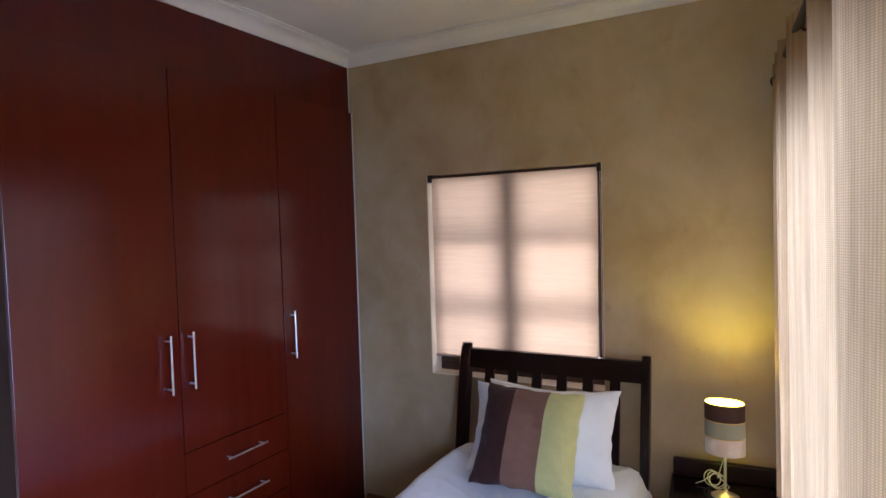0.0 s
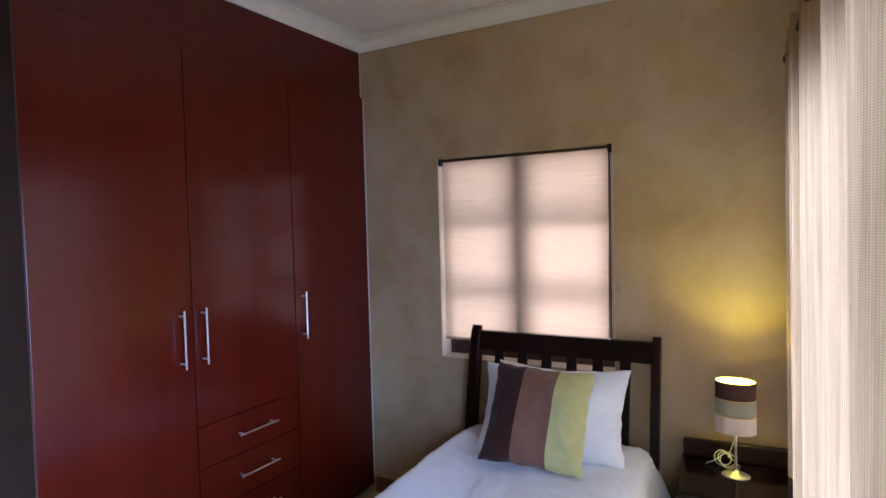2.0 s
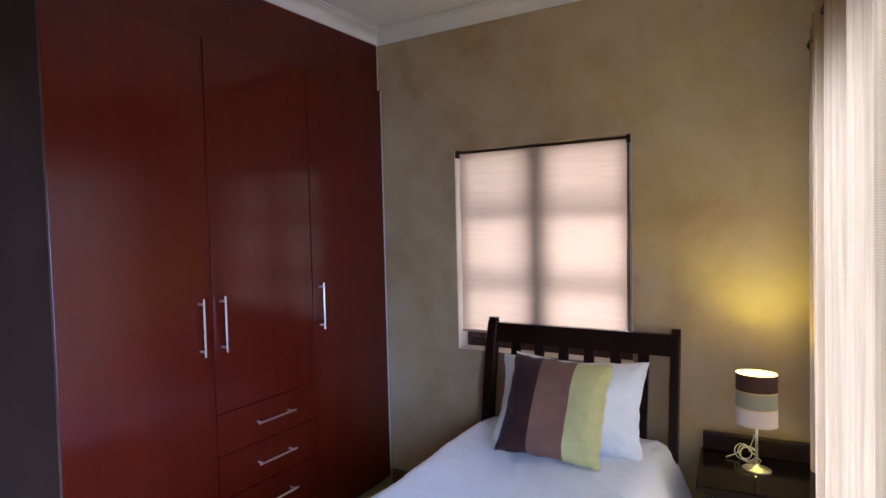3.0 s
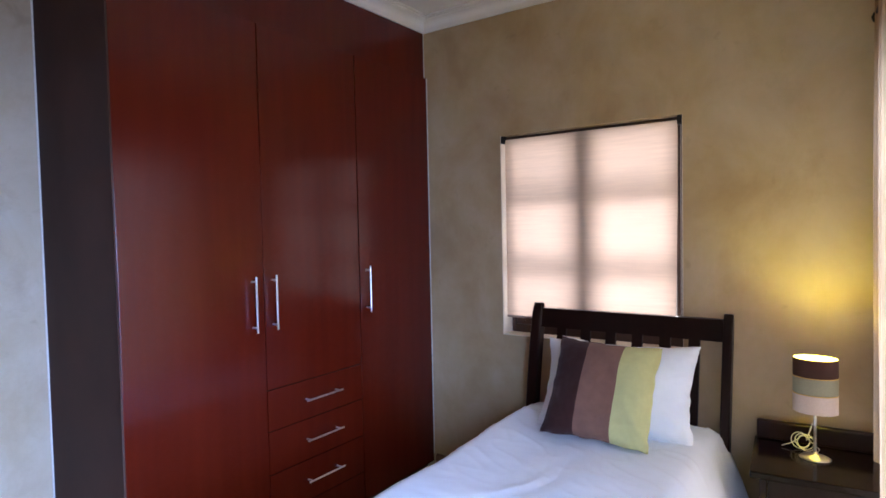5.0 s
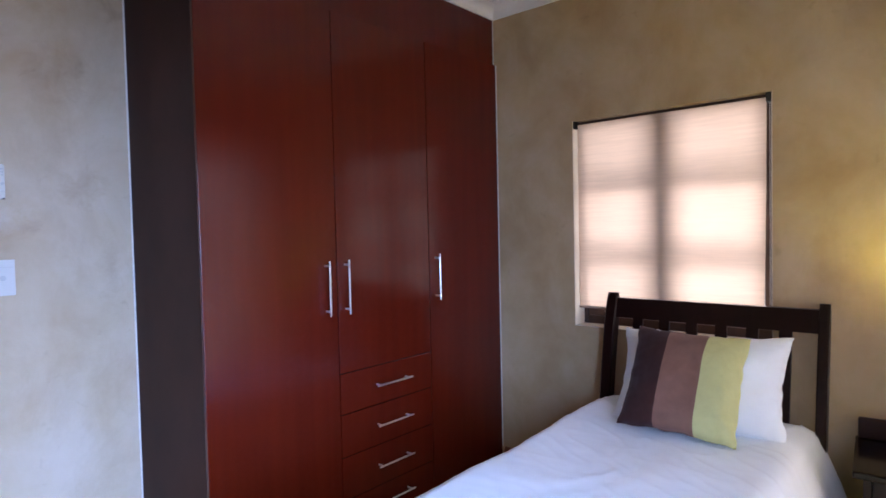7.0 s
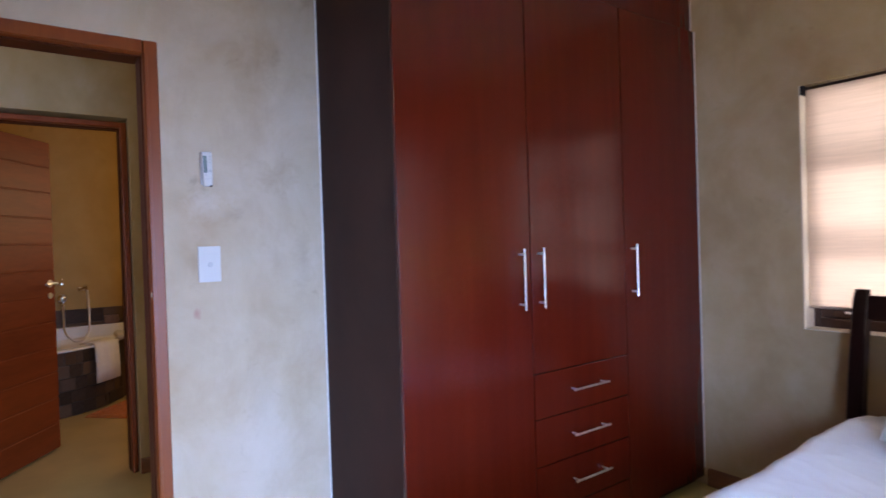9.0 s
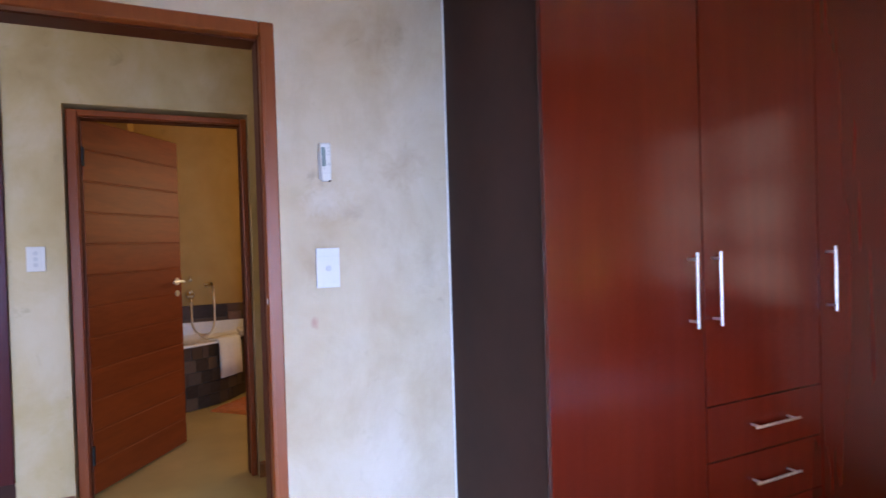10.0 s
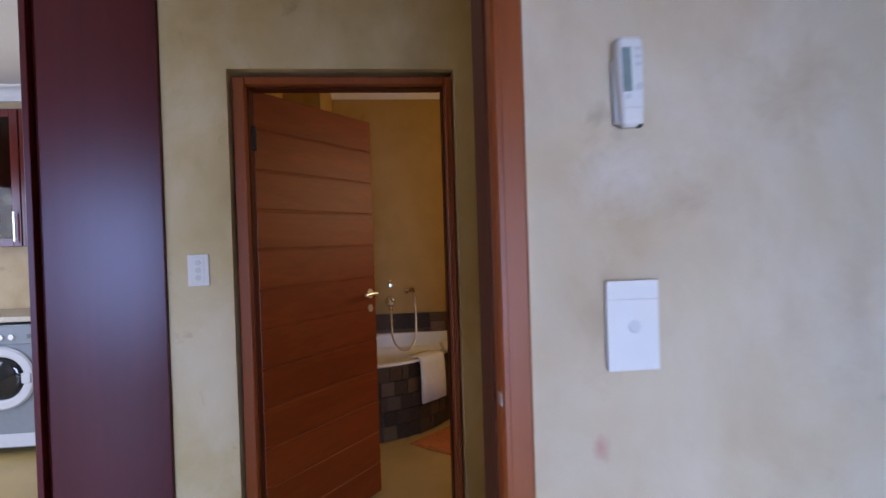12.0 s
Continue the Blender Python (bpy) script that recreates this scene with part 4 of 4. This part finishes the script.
for z0, z1, mm, nm, lb in SB:
    part(nm, lathe(bmesh.new(), LX, LY, [(0.0745, z0), (0.0745, z1), (0.0730, z1), (0.0730, z0)], 48, 1.0, 0.80, closed=True), mm, la, lb, smooth=False)
# rings added where bulb light leaks through the shade's seams
for z in (0.801, 0.866):
    part("piping", lathe(bmesh.new(), LX, LY, [(0.0750, z - 0.0018), (0.0758, z), (0.0750, z + 0.0018), (0.0728, z + 0.0018), (0.0728, z - 0.0018)], 48, 1.0, 0.80, closed=True), SH_SEAM_LIGHT, la, "thin gold ring standing in for light leaking at the seam")
part("lining", lathe(bmesh.new(), LX, LY, [(0.0729, 0.732), (0.0729, 0.9355), (0.0719, 0.9355), (0.0719, 0.732)], 48, 1.0, 0.80, closed=True), SH_IN, la)
sp = bmesh.new()
for a in (0, math.pi / 2, math.pi, 1.5 * math.pi):
    tube(sp, [(LX, LY, 0.768), (LX + 0.072 * math.cos(a), LY + 0.056 * math.sin(a), 0.760)], 0.0012, 6)
part("spider", sp, STEEL, la)

pts = []
for i in range(190):
    a = i / 189 * 2 * math.pi * 4.3
    g = i / 189
    r = 0.026 + 0.005 * math.sin(a * 0.37)
    pts.append((0.088 + 0.034 * g + r * math.cos(a), 2.955 - 0.035 * g + 0.012 * math.sin(a), NT + 0.033 + (r - 0.002) * math.sin(a)))
pts = [(0.132, 3.000, 0.642), (0.128, 2.990, 0.626), (0.120, 2.970, 0.604)] + pts
bm = tube(bmesh.new(), pts, 0.0021, 8)
tube(bm, [pts[-1], (LX + 0.012, LY + 0.075, NT + 0.012), (LX + 0.004, LY + 0.05, NT + 0.005)], 0.0021, 8)
tube(bm, [(0.030, 2.93, NT + 0.006), (0.062, 2.95, NT + 0.017), (0.088, 2.972, NT + 0.034)], 0.0021, 8)
solid("cord", bm, CORD, "coiled cream lamp cord on the nightstand", "cord", smooth=True)

# ---- switches and remote on the pale wall ----
sw = thing("light_switch", (WX, 0.806, 1.255), "white glossy light switch plate on plaster", "switch")
part("backplate", one_box(WX + 0.0005, WX + 0.007, 0.7585, 0.8365, 1.1845, 1.3165, bevel=0.002), PLASTIC, sw)
pl = part("cover", one_box(WX + 0.0072, WX + 0.0135, 0.758, 0.837, 1.184, 1.2890, bevel=0.0009, seg=2), PLASTIC, sw)
part("rocker", one_box(WX + 0.0072, WX + 0.0140, 0.758, 0.837, 1.2892, 1.317, bevel=0.0009, seg=2), PLASTIC, sw)
part("button", tube(bmesh.new(), [(WX + 0.0130, 0.799, 1.249), (WX + 0.0140, 0.799, 1.249), (WX + 0.0150, 0.799, 1.249)], [0.0100, 0.0100, 0.007], 24), GREY_PLASTIC, pl)

rm = thing("remote_control", (WX, 0.797, 1.60), "white air-conditioner remote in wall holder", "remote control")
part("holder", one_box(WX + 0.0005, WX + 0.015, 0.776, 0.817, 1.548, 1.640, bevel=0.004, seg=2), GREY_PLASTIC, rm)
bm = bmesh.new()                                # slim case, narrower and thinner towards its foot
rings = []
for z, ya, yb, xf in ((1.540, 0.785, 0.811, 0.026), (1.545, 0.781, 0.813, 0.031), (1.575, 0.779, 0.814, 0.034), (1.640, 0.777, 0.815, 0.036), (1.662, 0.777, 0.815, 0.036), (1.667, 0.780, 0.813, 0.033)):
    xa, c = WX + 0.0155, 0.004
    xb = WX + xf
    rings.append([bm.verts.new(p) for p in ((xa, ya, z), (xb - c, ya, z), (xb, ya + c, z), (xb, yb - c, z), (xb - c, yb, z), (xa, yb, z))])
for a, b2 in zip(rings, rings[1:]):
    for q in range(6):
        bm.faces.new((a[q], a[(q + 1) % 6], b2[(q + 1) % 6], b2[q]))
bm.faces.new(rings[0][::-1])
bm.faces.new(rings[-1])
case = part("body", bm, PLASTIC, rm)
part("display", one_box(WX + 0.0350, WX + 0.0368, 0.782, 0.795, 1.589, 1.652, bevel=0.0008), LCD, case, "grey display")
for z in (1.650, 1.639, 1.628):
    part("key", one_box(WX + 0.0350, WX + 0.0370, 0.801, 0.811, z - 0.0022, z + 0.0022, bevel=0.0008), GREY_PLASTIC, case)
part("key", tube(bmesh.new(), [(WX + 0.0345, 0.806, 1.596), (WX + 0.0368, 0.806, 1.596)], 0.0055, 16), GREY_PLASTIC, case)
part("key", tube(bmesh.new(), [(WX + 0.0335, 0.789, 1.582), (WX + 0.0362, 0.789, 1.582)], 0.0042, 16), GREY_PLASTIC, case)
part("seam", one_box(WX + 0.0325, WX + 0.0346, 0.784, 0.810, 1.5655, 1.5675), GREY_PLASTIC, case)
part("foot_cap", one_box(WX + 0.0165, WX + 0.0295, 0.803, 0.8120, 1.5388, 1.5450, bevel=0.002), BLACK, case, "black end cap")
rm.matrix_basis = rm.matrix_basis @ pose(0, 0, 0, 1.5, 0, 0)

sw = thing("light_switch", (FX, -0.275, 1.29), "white three-gang switch plate in the hall", "switch")
part("plate", one_box(FX + 0.0005, FX + 0.011, -0.309, -0.229, 1.237, 1.361, bevel=0.004, seg=2), PLASTIC, sw)
inset = part("cover", one_box(FX + 0.0112, FX + 0.0130, -0.292, -0.246, 1.248, 1.350, bevel=0.001), PLASTIC, sw)
for z in (1.270, 1.299, 1.328):
    part("button", tube(bmesh.new(), [(FX + 0.0128, -0.269, z), (FX + 0.0158, -0.269, z)], 0.011, 18), GREY_PLASTIC, inset)

# ---- bathroom ----
CXB, CYB, RIM = BX + 0.004, 0.106, 0.535


def bow(a, k=0.0):
    """Plan of the corner bath's curved front, a from 0 at the side wall to 1 at the back wall."""
    q = a * math.pi / 2
    rr = 0.825 + 0.03 * a + 0.085 * a * a + k
    return CXB + rr * math.cos(q), CYB + rr * math.sin(q)


bt = thing("bathtub", (-6.0, 0.5, 0), "white corner bath with slate-tiled curved front", "bathtub")
part("back_ledge", one_box(BX + 0.004, BX + 0.060, CYB + 0.01, CYB + 0.90, RIM - 0.02, RIM + 0.108, bevel=0.009, seg=3), ENAMEL, bt, "raised white enamel ledge")
N = 28
bm = bmesh.new()                                # apron core under the rim
low = [bm.verts.new((*bow(i / N, -0.012), 0.002)) for i in range(N + 1)] + [bm.verts.new((CXB, CYB, 0.002))]
upp = [bm.verts.new((*bow(i / N, -0.012), RIM - 0.013)) for i in range(N + 1)] + [bm.verts.new((CXB, CYB, RIM - 0.013))]
m = len(low)
for i in range(m):
    bm.faces.new((low[i], low[(i + 1) % m], upp[(i + 1) % m], upp[i]))
bm.faces.new(low[::-1])
part("apron", bm, GROUT, bt)
bm = bmesh.new()                                # rim and bowl as one skin
rows = []
for k, z in ((0.004, RIM - 0.014), (0.010, RIM - 0.007), (0.006, RIM), (-0.04, RIM + 0.004), (-0.075, RIM - 0.004), (-0.10, RIM - 0.06), (-0.16, RIM - 0.30), (-0.26, RIM - 0.38)):
    ring = []
    for i in range(N + 1):
        x, y = bow(i / N, k)
        ring.append((x, y, z))
    s = max(0.0, -k - 0.04)
    for q in range(1, 10):                      # back along the two walls
        if q < 5:
            p = Vector((CXB, bow(1, k)[1], 0)).lerp(Vector((CXB, CYB, 0)), q / 5)
        else:
            p = Vector((CXB, CYB, 0)).lerp(Vector((bow(0, k)[0], CYB, 0)), (q - 5) / 5)
        ring.append((p.x + s * 0.9 + (0.05 if k < -0.05 else 0), p.y + s * 0.9 + (0.05 if k < -0.05 else 0), z))
    ring.append(ring[0])
    rows.append(ring)
sheet(bm, rows)
bm.faces.new([v for v in bm.verts][-len(rows[0]):-1])
part("tub", bm, ENAMEL, bt, "glossy white enamel tub", smooth=True)

mx = thing("bath_mixer", (BX, 0.6, 0.87), "chrome wall-mounted bath mixer with hand shower", "bath mixer")
bm = bmesh.new()
tube(bm, [(BX + 0.001, 0.52, 0.905), (BX + 0.012, 0.52, 0.905), (BX + 0.028, 0.52, 0.905), (BX + 0.042, 0.52, 0.905), (BX + 0.052, 0.52, 0.905), (BX + 0.056, 0.52, 0.905)], [0.046, 0.046, 0.043, 0.035, 0.021, 0.006], 28)
tube(bm, [(BX + 0.03, 0.52, 0.87), (BX + 0.06, 0.52, 0.845), (BX + 0.065, 0.52, 0.825)], [0.018, 0.016, 0.012], 14)
tube(bm, [(BX + 0.05, 0.52, 0.925), (BX + 0.10, 0.523, 0.945)], [0.010, 0.006], 12)
part("mixer_body", bm, CHROME, mx, smooth=True)
bm = bmesh.new()
tube(bm, [(BX + 0.001, 0.523, 1.04), (BX + 0.02, 0.523, 1.04), (BX + 0.06, 0.523, 1.035)], [0.024, 0.015, 0.013], 14)
tube(bm, [(BX + 0.03, 0.523, 1.05), (BX + 0.03, 0.523, 1.078)], [0.008, 0.005], 10)
part("spout", bm, CHROME, mx)
bm = bmesh.new()
tube(bm, [(BX + 0.001, 0.705, 0.995), (BX + 0.03, 0.705, 0.995), (BX + 0.06, 0.697, 0.99)], [0.027, 0.019, 0.021], 14)
tube(bm, [(BX + 0.06, 0.695, 0.99), (BX + 0.075, 0.668, 0.987), (BX + 0.08, 0.640, 0.983)], [0.014, 0.018, 0.024], 14)
part("hand_shower", bm, CHROME, mx)
hose = []
for i in range(25):
    a = math.pi * i / 24
    hose.append((BX + 0.07 + 0.11 * math.sin(a), 0.622 - 0.098 * math.cos(a), 0.66 - 0.135 * math.sin(a)))
hose = [(BX + 0.05, 0.522, 0.86)] + hose + [(BX + 0.055, 0.722, 0.80), (BX + 0.05, 0.712, 0.97)]
part("hose", tube(bmesh.new(), hose, 0.009, 8), STEEL, mx, "steel shower hose", smooth=True)


def towel(a0, a1, z_low, label):
    rows = []
    for i in range(17):
        a = a0 + (a1 - a0) * i / 16
        row = []
        for d, z in ((-0.12, RIM + 0.009), (-0.05, RIM + 0.016), (0.005, RIM + 0.015), (0.026, RIM + 0.004), (0.030, RIM - 0.04), (0.033, RIM - 0.12), (0.036, (RIM + z_low) / 2), (0.036, z_low)):
            x, y = bow(a, d + 0.004 * math.sin(i * 0.9) * (1 if z < RIM else 0))
            row.append((x, y, z))
        rows.append(row)
    bm = bmesh.new()
    sheet(bm, rows)
    t = solid("towel", bm, TOWEL, label, "towel", "towels on the bath", smooth=True)
    s = t.modifiers.new("thickness", 'SOLIDIFY')
    s.thickness, s.offset = 0.009, 1
    return t


towel(0.47, 0.66, 0.225, "white towel hung over the bath's rim")
bm = bmesh.new()
box(bm, BX + 0.16, BX + 0.42, 0.90, 1.02, RIM + 0.006, RIM + 0.05, 0.015, 3)
solid("folded_towel", bm, TOWEL, "folded white towel on the bath's rim", "towel", "towels on the bath", smooth=True)

solid("soap_box", one_box(BX + 0.014, BX + 0.056, 0.84, 0.96, RIM + 0.1085, RIM + 0.185, bevel=0.008, seg=2), plain("brown_soap_box_card", (0.16, 0.09, 0.06), 0.6, grain=0.2), "small brown soap box on the bath's back ledge", "box")

bm = bmesh.new()
random.seed(5)
rows = []
for j in range(31):
    rows.append([(0.85 * i / 44, 0.50 * j / 30, 0.016 + 0.008 * random.random() if 0 < i < 44 and 0 < j < 30 else 0.004) for i in range(45)])
sheet(bm, rows)
rg = solid("bath_rug", bm, RUG, "shaggy orange rug in front of the bath", "rug")
rg.matrix_basis = pose(-5.575, 0.60, 0.0, 0, 0, 45)
s = rg.modifiers.new("thickness", 'SOLIDIFY')
s.thickness, s.offset = 0.004, -1

# ---- kitchen seen past the hall ----
tu = thing("tall_cabinet", (-4.25, -0.62, 0), "tall cherry laminate kitchen cabinet", "cabinet")
part("body", one_box(-4.56, -3.982, -0.846, -0.391, 0.20, TOP - 0.002), CHERRY_TALL, tu)
part("door", one_box(-3.981, -3.962, -0.826, -0.390, 0.205, TOP - 0.006, bevel=0.002), CHERRY_TALL, tu)
part("edge_panel", one_box(-4.56, -3.945, -0.872, -0.8475, 0.001, TOP - 0.002, bevel=0.002), CHERRY_TALL, tu)
part("plinth", one_box(-4.5, -4.005, -0.846, -0.391, 0.001, 0.199), WENGE, tu, "dark recessed plinth")

wmx = -5.90
wm = thing("washing_machine", (-6.2, -2.16, 0), "silver front-loading washing machine under the worktop", "washing machine")
part("housing", one_box(-6.48, wmx, -2.465, -1.865, 0.055, 0.902, bevel=0.012, seg=2), APPLIANCE, wm)
part("control_panel", one_box(wmx + 0.0005, wmx + 0.012, -2.455, -1.875, 0.768, 0.894, bevel=0.004), APPLIANCE, wm)
part("kick_strip", one_box(wmx + 0.0005, wmx + 0.006, -2.455, -1.875, 0.065, 0.155, bevel=0.002), GREY_PLASTIC, wm)
for y in (-2.14, -2.07, -2.21):
    part("dial", tube(bmesh.new(), [(wmx + 0.012, y, 0.820), (wmx + 0.026, y, 0.820)], 0.019, 20), STEEL, wm)
part("display", one_box(wmx + 0.0122, wmx + 0.0135, -1.975, -1.905, 0.806, 0.836), RUBBER, wm)


def ring_x(x0, x1, cy, cz, r0, r1, n=40):
    bm = bmesh.new()
    prof = [(r0, x0), (r0, x1 - 0.008), (r0 + 0.012, x1), (r1 - 0.012, x1), (r1, x1 - 0.012), (r1, x0)]
    rings = [[bm.verts.new((x, cy + r * math.cos(a), cz + r * math.sin(a))) for a in (2 * math.pi * q / n for q in range(n))] for r, x in prof]
    for a, b2 in zip(rings, rings[1:] + rings[:1]):
        for q in range(n):
            bm.faces.new((a[q], a[(q + 1) % n], b2[(q + 1) % n], b2[q]))
    return bm


pd = part("porthole_ring", ring_x(wmx + 0.001, wmx + 0.035, -2.14, 0.54, 0.148, 0.215), GREY_PLASTIC, wm, "pale grey porthole ring", smooth=False)
gl = bmesh.new()
tube(gl, [(wmx + 0.002, -2.14, 0.54), (wmx + 0.010, -2.14, 0.54), (wmx + 0.022, -2.14, 0.54), (wmx + 0.028, -2.14, 0.54)], [0.147, 0.147, 0.10, 0.03], 36)
part("porthole_glass", gl, DARKGLASS, wm, "dark bulging porthole glass", smooth=True)
part("door_grip", one_box(wmx + 0.0355, wmx + 0.046, -2.005, -1.945, 0.505, 0.575, bevel=0.004), GREY_PLASTIC, pd)
for y in (-2.43, -1.90):
    part("foot", tube(bmesh.new(), [(wmx - 0.06, y, 0.0), (wmx - 0.06, y, 0.056)], 0.02, 12), RUBBER, wm)
    part("foot", tube(bmesh.new(), [(-6.42, y, 0.0), (-6.42, y, 0.056)], 0.02, 12), RUBBER, wm)

solid("worktop", one_box(-6.518, -5.865, -3.2, -0.90, 0.924, 0.960, bevel=0.004, seg=2), STONE_TOP, "beige stone kitchen worktop", "worktop")
for y0, y1 in ((-1.84, -0.90), (-3.2, -2.49)):
    bc = thing("base_cabinet", (-6.2, (y0 + y1) / 2, 0), "cherry laminate kitchen base cabinet", "cabinet", "kitchen base cabinets")
    part("body", one_box(-6.51, -5.92, y0, y1, 0.10, 0.923), CHERRY, bc)
    part("plinth", one_box(-6.45, -5.97, y0, y1, 0.001, 0.099), WENGE, bc)
    d = part("door", one_box(-5.919, -5.90, y0 + 0.003, y1 - 0.003, 0.105, 0.915, bevel=0.002), CHERRY, bc)
    bm = bmesh.new()
    box(bm, -5.875, -5.866, y1 - 0.06, y1 - 0.048, 0.62, 0.82, 0.001)
    for z in (0.64, 0.80):
        tube(bm, [(-5.90, y1 - 0.054, z), (-5.872, y1 - 0.054, z)], 0.004, 8)
    part("handle", bm, STEEL, d, "steel bar handle")

ux = -6.16
for y0, y1, glazed in ((-2.58, -2.132, True), (-2.128, -1.68, False), (-3.03, -2.584, True)):
    uc = thing("wall_cabinet", (-6.35, (y0 + y1) / 2, 1.44), "cherry wall cabinet with glazed door" if glazed else "cherry wall cabinet with plain door", "cabinet", "kitchen wall cabinets")
    bm = bmesh.new()
    z0, z1 = 1.44, 2.44
    box(bm, -6.518, -6.50, y0, y1, z0, z1)
    box(bm, -6.4995, ux - 0.021, y0, y0 + 0.018, z0, z1)
    box(bm, -6.4995, ux - 0.021, y1 - 0.018, y1, z0, z1)
    box(bm, -6.4995, ux - 0.021, y0 + 0.0185, y1 - 0.0185, z0, z0 + 0.018)
    box(bm, -6.4995, ux - 0.021, y0 + 0.0185, y1 - 0.0185, z1 - 0.018, z1)
    part("body", bm, CHERRY, uc)
    part("shelf", one_box(-6.499, ux - 0.04, y0 + 0.019, y1 - 0.019, 1.74, 1.758), CHERRY, uc)
    if glazed:
        bm = bmesh.new()
        s = 0.06
        box(bm, ux - 0.02, ux, y0 + 0.002, y0 + s, z0 + 0.002, z1 - 0.002, 0.002)
        box(bm, ux - 0.02, ux, y1 - s, y1 - 0.002, z0 + 0.002, z1 - 0.002, 0.002)
        box(bm, ux - 0.02, ux, y0 + s + 0.0005, y1 - s - 0.0005, z0 + 0.002, z0 + s, 0.002)
        box(bm, ux - 0.02, ux, y0 + s + 0.0005, y1 - s - 0.0005, z1 - s, z1 - 0.002, 0.002)
        d = part("door", bm, CHERRY, uc)
        p = part("pane", one_box(ux - 0.012, ux - 0.008, y0 + s, y1 - s, z0 + s, z1 - s), CAB_GLASS, d)
        p.visible_shadow = False
    else:
        d = part("door", one_box(ux - 0.02, ux, y0 + 0.002, y1 - 0.002, z0 + 0.002, z1 - 0.002, bevel=0.002), CHERRY, uc)
    hy = y1 - 0.035 if glazed else y0 + 0.06
    bm = bmesh.new()
    box(bm, ux + 0.024, ux + 0.033, hy - 0.006, hy + 0.006, 1.475, 1.69, 0.001)
    for z in (1.495, 1.67):
        tube(bm, [(ux, hy, z), (ux + 0.026, hy, z)], 0.004, 8)
    part("handle", bm, STEEL, d, "steel bar handle")
for z in (1.759, 1.777, 1.795):
    solid("plate", lathe(bmesh.new(), -6.33, -2.24, [(0.06, z), (0.10, z + 0.008), (0.11, z + 0.014), (0.104, z + 0.014), (0.058, z + 0.004)], 24), CERAMIC, "white plate stacked in the glazed cabinet", "plate", "stacked plates")

# ---- slate tiles on the bath and the wall above it ----
def tile_mesh(w, h, t=0.008):
    return finish("tile", one_box(-w / 2, w / 2, -t / 2, t / 2, -h / 2, h / 2, bevel=0.002), SLATE)


apron = bt.children[0]
LENS = [0.0]
for i in range(200):
    p, q = Vector(bow(i / 200)), Vector(bow((i + 1) / 200))
    LENS.append(LENS[-1] + (q - p).length)
ROWH = (RIM - 0.020) / 5
wide, narrow = tile_mesh(ROWH - 0.005, ROWH - 0.005), tile_mesh(ROWH / 2 - 0.005, ROWH - 0.005)
random.seed(11)
for rrow in range(5):
    s = random.random() * 0.04
    while s < LENS[-1] - 0.06:
        small = random.random() < 0.25
        wd = ROWH / 2 if small else ROWH
        mid = s + wd / 2
        i = min(199, max(0, next((k for k, L in enumerate(LENS) if L > mid), 199) - 1))
        a = (i + (mid - LENS[i]) / (LENS[i + 1] - LENS[i])) / 200
        x, y = bow(a, -0.004 + 0.003 * random.random())
        x2, y2 = bow(min(1, a + 0.005), -0.002)
        o = new("tile", narrow if small else wide)
        o.parent = apron
        o.matrix_basis = pose(x, y, 0.004 + ROWH * (rrow + 0.5), 0, 0, math.degrees(math.atan2(y2 - y, x2 - x)))
        s += wd
band = solid("trim_bath_tiles", one_box(BX + 0.0005, BX + 0.006, 0.108, 1.9, RIM + 0.01, 0.797), GROUT, "slate tile band on the wall above the bath", "tiling", kind="structure")
TH = (0.797 - RIM - 0.012) / 2
wide, narrow = tile_mesh(0.20 - 0.005, TH - 0.005), tile_mesh(TH - 0.005, TH - 0.005)
for rrow in range(2):
    y = 0.112
    while y < 1.75:
        small = random.random() < 0.45
        wd = TH if small else 0.20
        o = new("tile", narrow if small else wide)
        o.parent = band
        o.matrix_basis = pose(BX + 0.0085 + 0.002 * random.random(), y + wd / 2, RIM + 0.012 + TH * (rrow + 0.5), 0, 0, 90)
        y += wd
